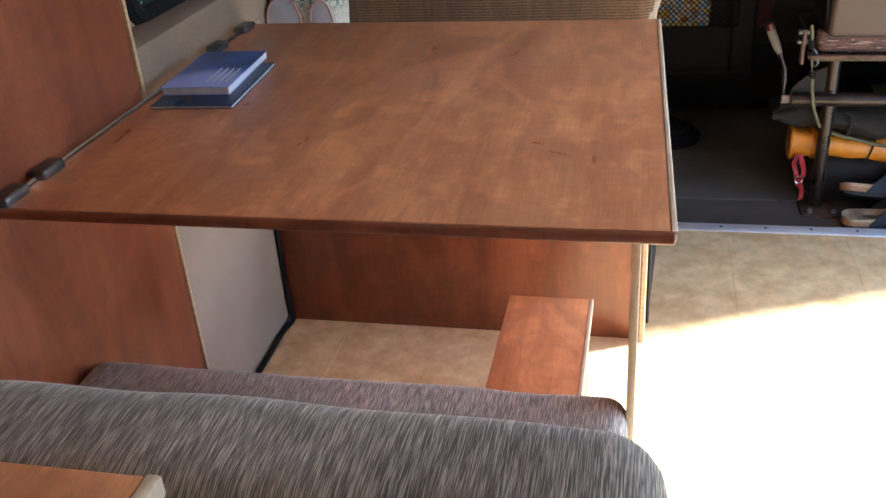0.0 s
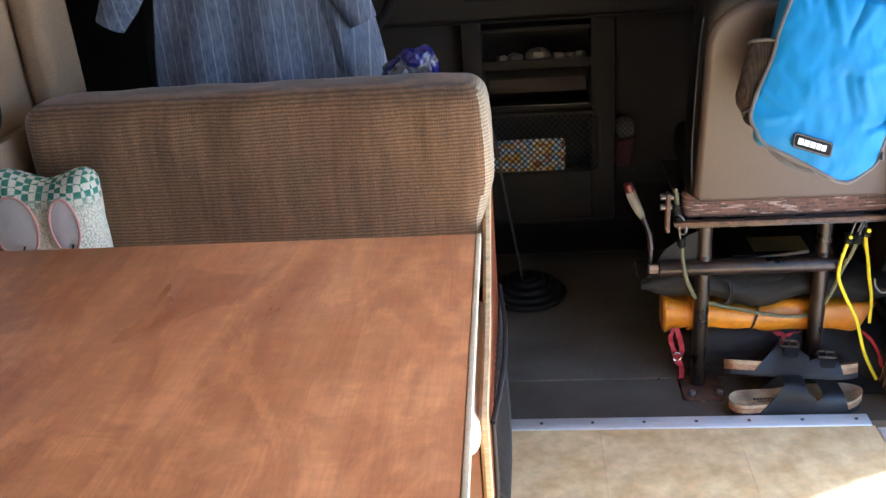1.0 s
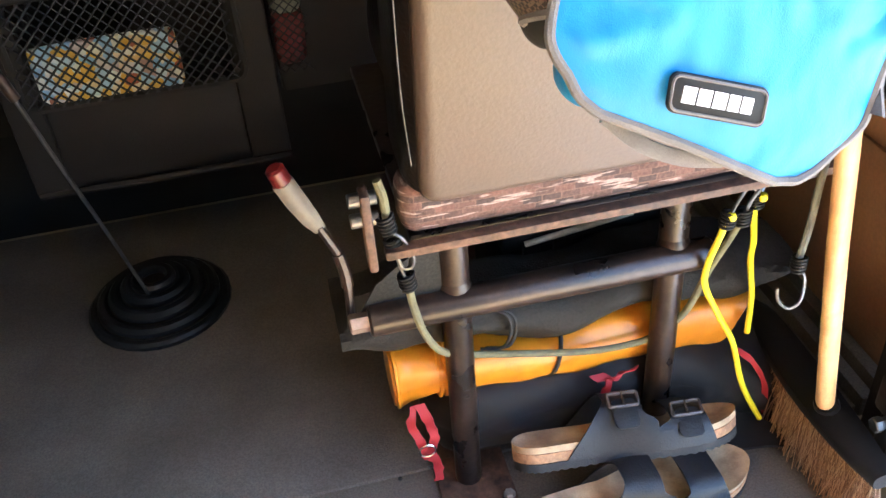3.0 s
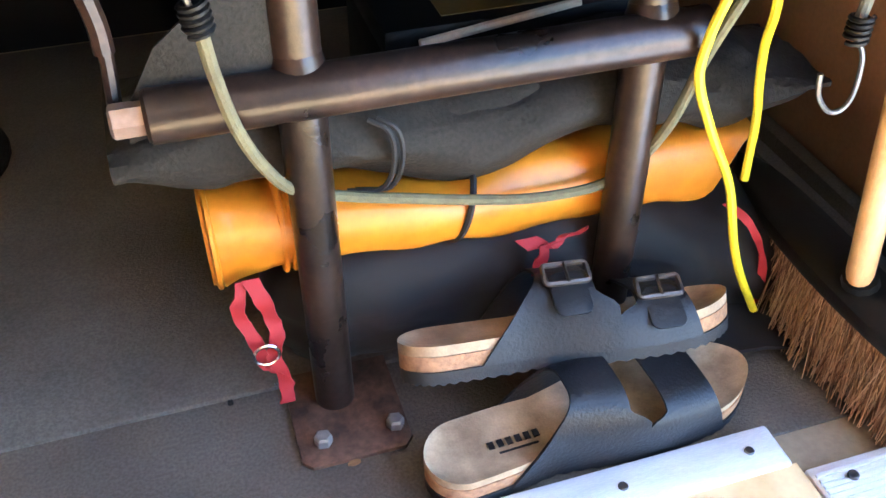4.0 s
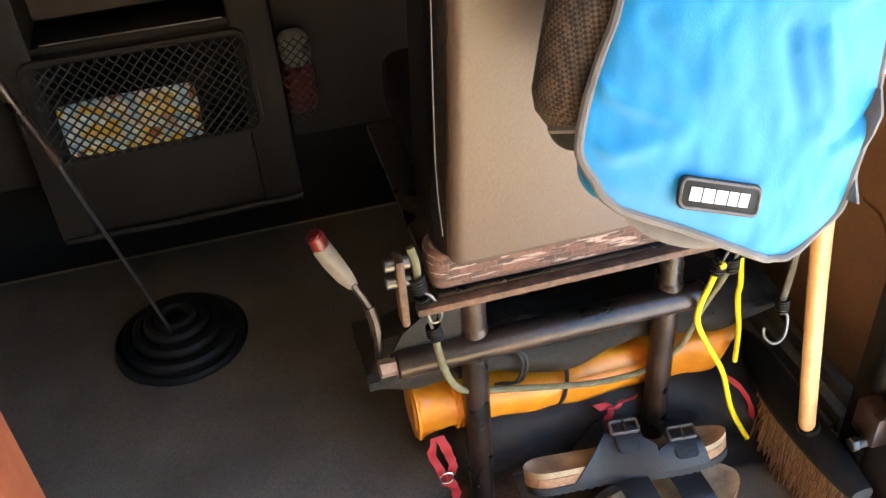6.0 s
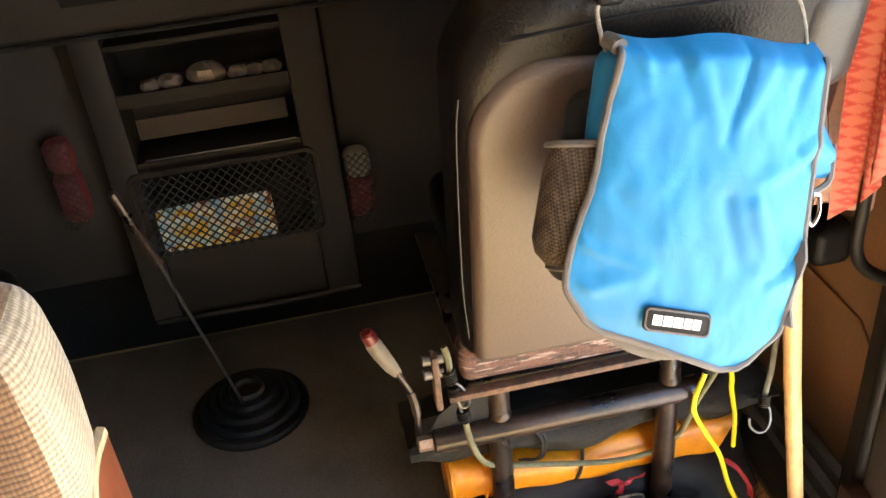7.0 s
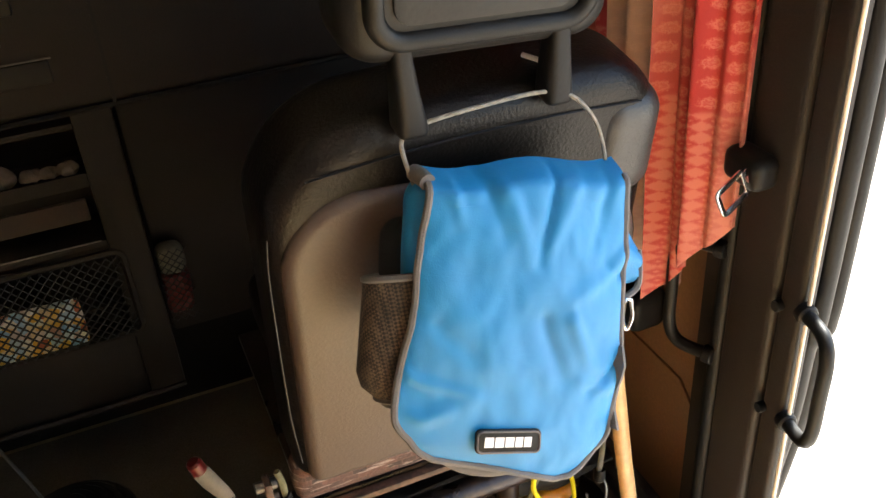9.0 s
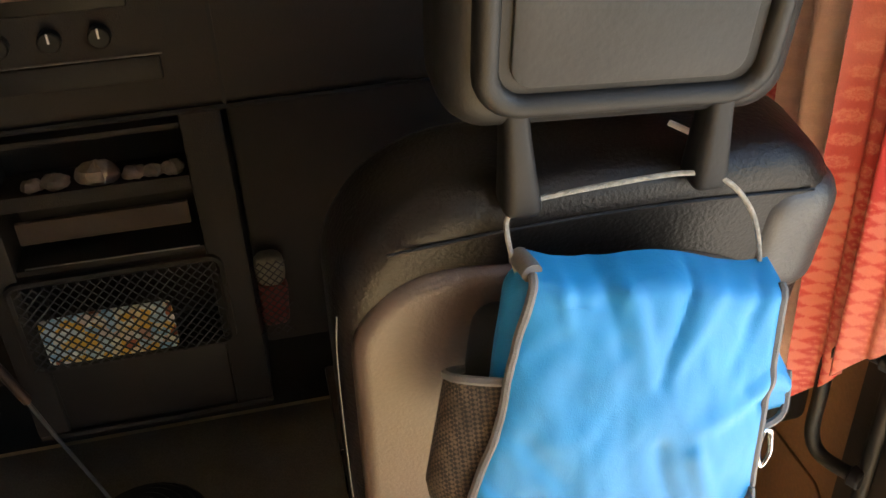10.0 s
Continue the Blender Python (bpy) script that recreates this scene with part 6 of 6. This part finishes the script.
# shells on the tray, packet in the net
M["shell"] = mat("pale_shell", (0.19, 0.155, 0.125), 0.6, var=0.25, scale=40, bump=0.6, bscale=120)
for (cx, rr) in ((0.070, 0.020), (0.108, 0.024), (0.178, 0.036), (0.238, 0.022), (0.268, 0.020), (0.300, 0.022)):
    bm = bmesh.new()
    bmesh.ops.create_uvsphere(bm, u_segments=16, v_segments=10, radius=1)
    for v in bm.verts:
        rib_ = 1 + 0.06 * math.sin(9 * math.atan2(v.co.y, v.co.x)) + 0.25 * noise.noise(v.co * 1.5 + Vector((cx * 40, 0, 0)))
        v.co = Vector((cx + v.co.x * rr * rib_, 2.940 + v.co.y * rr * 0.8 * rib_, 0.7125 + rr * 0.55 + v.co.z * rr * 0.55 * rib_))
    solo("shell", bm, M["shell"], "pale seashell lying in the dashboard tray", "seashell", group="shells in the tray")
km, kn_, kl, kb = nodes_of("bright_printed_packet")
kv = kn_.new("ShaderNodeTexVoronoi")
kv.inputs["Scale"].default_value = 60
ktc = kn_.new("ShaderNodeTexCoord")
kl.new(ktc.outputs["Object"], kv.inputs["Vector"])
ksep = kn_.new("ShaderNodeSeparateColor")
kl.new(kv.outputs["Color"], ksep.inputs[0])
kl.new(ramp(kn_, kl, ksep.outputs[0], [(0.15, (0.70, 0.42, 0.06)), (0.35, (0.72, 0.75, 0.72)), (0.6, (0.22, 0.42, 0.66)), (0.8, (0.80, 0.82, 0.82)), (0.95, (0.34, 0.09, 0.04))]), kb.inputs["Base Color"])
kb.inputs["Roughness"].default_value = 0.35
solo("packet", cushion(0.020, 0.248, 2.888, 2.903, 0.382, 0.480, 0.006, (6, 2, 4), 0.002, 0.003), km, "bright printed packet behind the dashboard net", "packet")

M["red_cloth"] = mat("red_cloth", (0.085, 0.006, 0.007), 0.7, var=0.3, scale=30)
for (cx, z0, z1, lab) in ((0.432, 0.372, 0.525, "red and white bottle in a black net beside the console"), (-0.130, 0.47, 0.65, "red bundle in a black net under the dashboard")):
    o = thing("netted_bundle", lab, "bundle", (cx, 2.93, z0))
    bm = cushion(cx - 0.028, cx + 0.028, 2.905, 2.957, z0, z0 + (z1 - z0) * 0.62, 0.018, (3, 3, 6), 0.0, 0.008)
    part("lower", bm, M["red_cloth"], o)
    bm = cushion(cx - 0.024, cx + 0.026, 2.908, 2.955, z0 + (z1 - z0) * 0.60, z1, 0.018, (3, 3, 4), 0.0, 0.008)
    part("upper", bm, M["grey_cord"] if cx > 0 else M["red_cloth"], o)
    part("net", diamond_net(lambda u, v, w: (u, 2.899 - w, v), cx - 0.034, cx + 0.034, z0 - 0.005, z1 + 0.005, 0.016, 0.0011, 0.004), M["net"], o, kind="stuff")

gear = thing("gear_lever", "long gear lever with black rubber boot on the cab floor", "gear lever", (0.12, 2.78, 0.0))
part("rod", tube([(0.108, 2.762, 0.06), (0.088, 2.710, 0.24), (0.066, 2.650, 0.43), (0.053, 2.620, 0.54)], 0.0034, 8), M["steel"], gear, "thin grey steel rod")
part("grip", tube([(0.055, 2.625, 0.525), (0.036, 2.605, 0.62), (0.024, 2.592, 0.685), (0.023, 2.590, 0.690)], lambda t: 0.0080 if t < 0.9 else 0.005, 10), M["tube"], gear)
for (zz, rr, w) in ((0.012, 0.118, 0.010), (0.026, 0.098, 0.012), (0.040, 0.074, 0.013), (0.054, 0.050, 0.012), (0.066, 0.030, 0.010)):
    part("boot_ring", tube([(0.117 + rr * math.cos(a), 2.798 + rr * math.sin(a), zz) for a in (2 * math.pi * k / 28 for k in range(28))], w, 8, closed=True), M["black_rubber"], gear, "ribbed black rubber boot")
wheel = thing("steering_wheel", "black steering wheel behind the driver's seat", "steering wheel", (-0.42, 2.68, 0.95))
wm = Matrix.Translation((-0.42, 2.68, 0.98)) @ Euler((radians(38), 0, 0)).to_matrix().to_4x4()
part("rim", tube([tuple(wm @ Vector((0.215 * math.cos(a), 0.215 * math.sin(a), 0))) for a in (2 * math.pi * k / 40 for k in range(40))], 0.013, 8, closed=True), M["black_plastic"], wheel)
part("hub", tube([tuple(wm @ Vector((0, 0, q))) for q in (-0.03, -0.01, 0.01)], lambda t: 0.06 - 0.015 * t, 16), M["black_plastic"], wheel)
for a in (radians(20), radians(160), radians(270)):
    part("spoke", tube([tuple(wm @ Vector((0.05 * math.cos(a), 0.05 * math.sin(a), -0.01))), tuple(wm @ Vector((0.21 * math.cos(a), 0.21 * math.sin(a), 0)))], 0.012, 8), M["black_plastic"], wheel)
part("column", rod(tuple(wm @ Vector((0, 0, -0.03))), (-0.42, 2.97, 0.72), 0.025), M["black_plastic"], wheel)

# litter on the mat
bm = sheet([[(0.551 + 0.012 * i / 4, 2.186 + 0.007 * (j / 3 - 0.5) * math.sin(math.pi * (0.12 + 0.76 * i / 4)), 0.0012 + 0.0016 * abs(j / 3 - 0.5) + 0.001 * i / 4) for j in range(4)] for i in range(5)], 0.0006)
solo("dry_leaf", bm, mat("dry_leaf_brown", (0.30, 0.17, 0.07), 0.8), "small curled dry leaf lying on the mat", "leaf")
spring = [(0.504 + 0.020 * k / 60, 2.296 + 0.0028 * math.cos(k * 0.75), 0.0044 + 0.0028 * math.sin(k * 0.75)) for k in range(61)]
solo("coil_spring", tube(spring, 0.0006, 5), M["steel"], "small dark coil spring lying on the mat", "spring")
bm = cushion(0.457, 0.463, 2.284, 2.290, 0.004, 0.0085, 0.0018, (1, 1, 1), 0.0, 0.001)
solo("pebble", bm, M["black_rubber"], "tiny dark pebble lying on the mat", "pebble")

# black cable along the foot of the side wall
cable = thing("cable", "black cable lying along the foot of the wall", "cable", (-0.83, 1.4, FL))
part("sheath", tube(smooth_line([(-0.834, 1.05, FL + 0.008), (-0.830, 1.25, FL + 0.008), (-0.832, 1.40, FL + 0.009), (-0.826, 1.470, FL + 0.010), (-0.833, 1.476, FL + 0.06), (-0.834, 1.474, 0.20), (-0.834, 1.476, 0.42)], 6), 0.0065, 8), M["black_rubber"], cable)

# ---- outside: hedge seen through the window ----
lm, ln, ll, lbb = nodes_of("hedge_leaf")
geo = ln.new("ShaderNodeNewGeometry")
ll.new(ramp(ln, ll, geo.outputs["Random Per Island"], [(0.0, (0.018, 0.045, 0.012)), (0.5, (0.045, 0.095, 0.025)), (1.0, (0.10, 0.15, 0.05))]), lbb.inputs["Base Color"])
lbb.inputs["Roughness"].default_value = 0.5
rnd = random.Random(11)


def hedge(cx, cy, n, label):
    h = thing("shrub", label, "shrub", (cx, cy, -0.6), group="shrubs by the van")
    st = None
    for k in range(7):
        a = rnd.uniform(0, 6.28)
        top = Vector((cx + 0.5 * math.cos(a), cy + 0.6 * math.sin(a), rnd.uniform(0.8, 2.6)))
        st = tube(smooth_line([(cx + 0.08 * math.cos(a), cy + 0.08 * math.sin(a), -0.6), ((cx + top.x) / 2 + rnd.uniform(-0.1, 0.1), (cy + top.y) / 2, 0.0), tuple(top)], 4), lambda t: 0.022 - 0.017 * t, 6, st)
    part("stems", st, mat("bark", (0.10, 0.07, 0.05), 0.9), h)
    lf = bmesh.new()
    for k in range(n):
        d = Vector((rnd.gauss(0, 0.34), rnd.gauss(0, 0.75), rnd.uniform(-0.85, 2.9)))
        c = Vector((cx, cy, 0.25)) + d
        c.z = max(-0.55, c.z + 0.15 * noise.noise(c * 1.5))
        u = Vector((rnd.uniform(-1, 1), rnd.uniform(-1, 1), rnd.uniform(-0.7, 0.4))).normalized()
        w = u.cross(Vector((rnd.uniform(-1, 1), rnd.uniform(-1, 1), rnd.uniform(-1, 1)))).normalized()
        s = rnd.uniform(0.035, 0.075)
        up = u.cross(w) * s * 0.18
        v0, v1, v2, v3 = (lf.verts.new(q) for q in (c - u * s, c + w * s * 0.42 + up, c + u * s, c - w * s * 0.42 + up))
        lf.faces.new((v0, v1, v2))
        lf.faces.new((v0, v2, v3))
    part("leaves", lf, lm, h, "small green leaves", smooth=False, kind="stuff")


for cx, cy in ((-2.3, -0.6), (-2.2, 0.8), (-2.3, 2.2), (-2.6, 3.5), (-2.5, 4.9), (-2.9, 6.4)):
    hedge(cx, cy, 2600, "leafy green shrub standing beside the van")
arm = thing("awning_arm", "dark folded awning arm with hanging cloth outside the window", "awning", (-1.35, 1.9, 0.9))
part("bar", box(-1.36, -1.33, 0.9, 2.9, 0.845, 0.890, 0.006), M["black_plastic"], arm)
part("bar", box(-1.34, -1.32, 0.9, 2.9, 0.796, 0.814, 0.004), M["trim"], arm)
part("cloth", sheet([[(-1.345 + 0.012 * math.sin(i * 1.3 + j * 0.4), 1.72 + 0.13 * i / 8 - 0.03 * (j / 8) * (i / 8 - 0.5) * 2, 0.85 - (0.17 - 0.10 * abs(i / 8 - 0.5)) * j / 8) for j in range(9)] for i in range(9)], 0.004), M["navy_nylon"], arm)
part("bracket", box(-1.34, -0.985, 2.86, 2.90, 0.85, 0.88, 0.004), M["black_plastic"], arm)
part("bracket", box(-1.34, -0.985, 0.90, 0.94, 0.85, 0.88, 0.004), M["black_plastic"], arm)
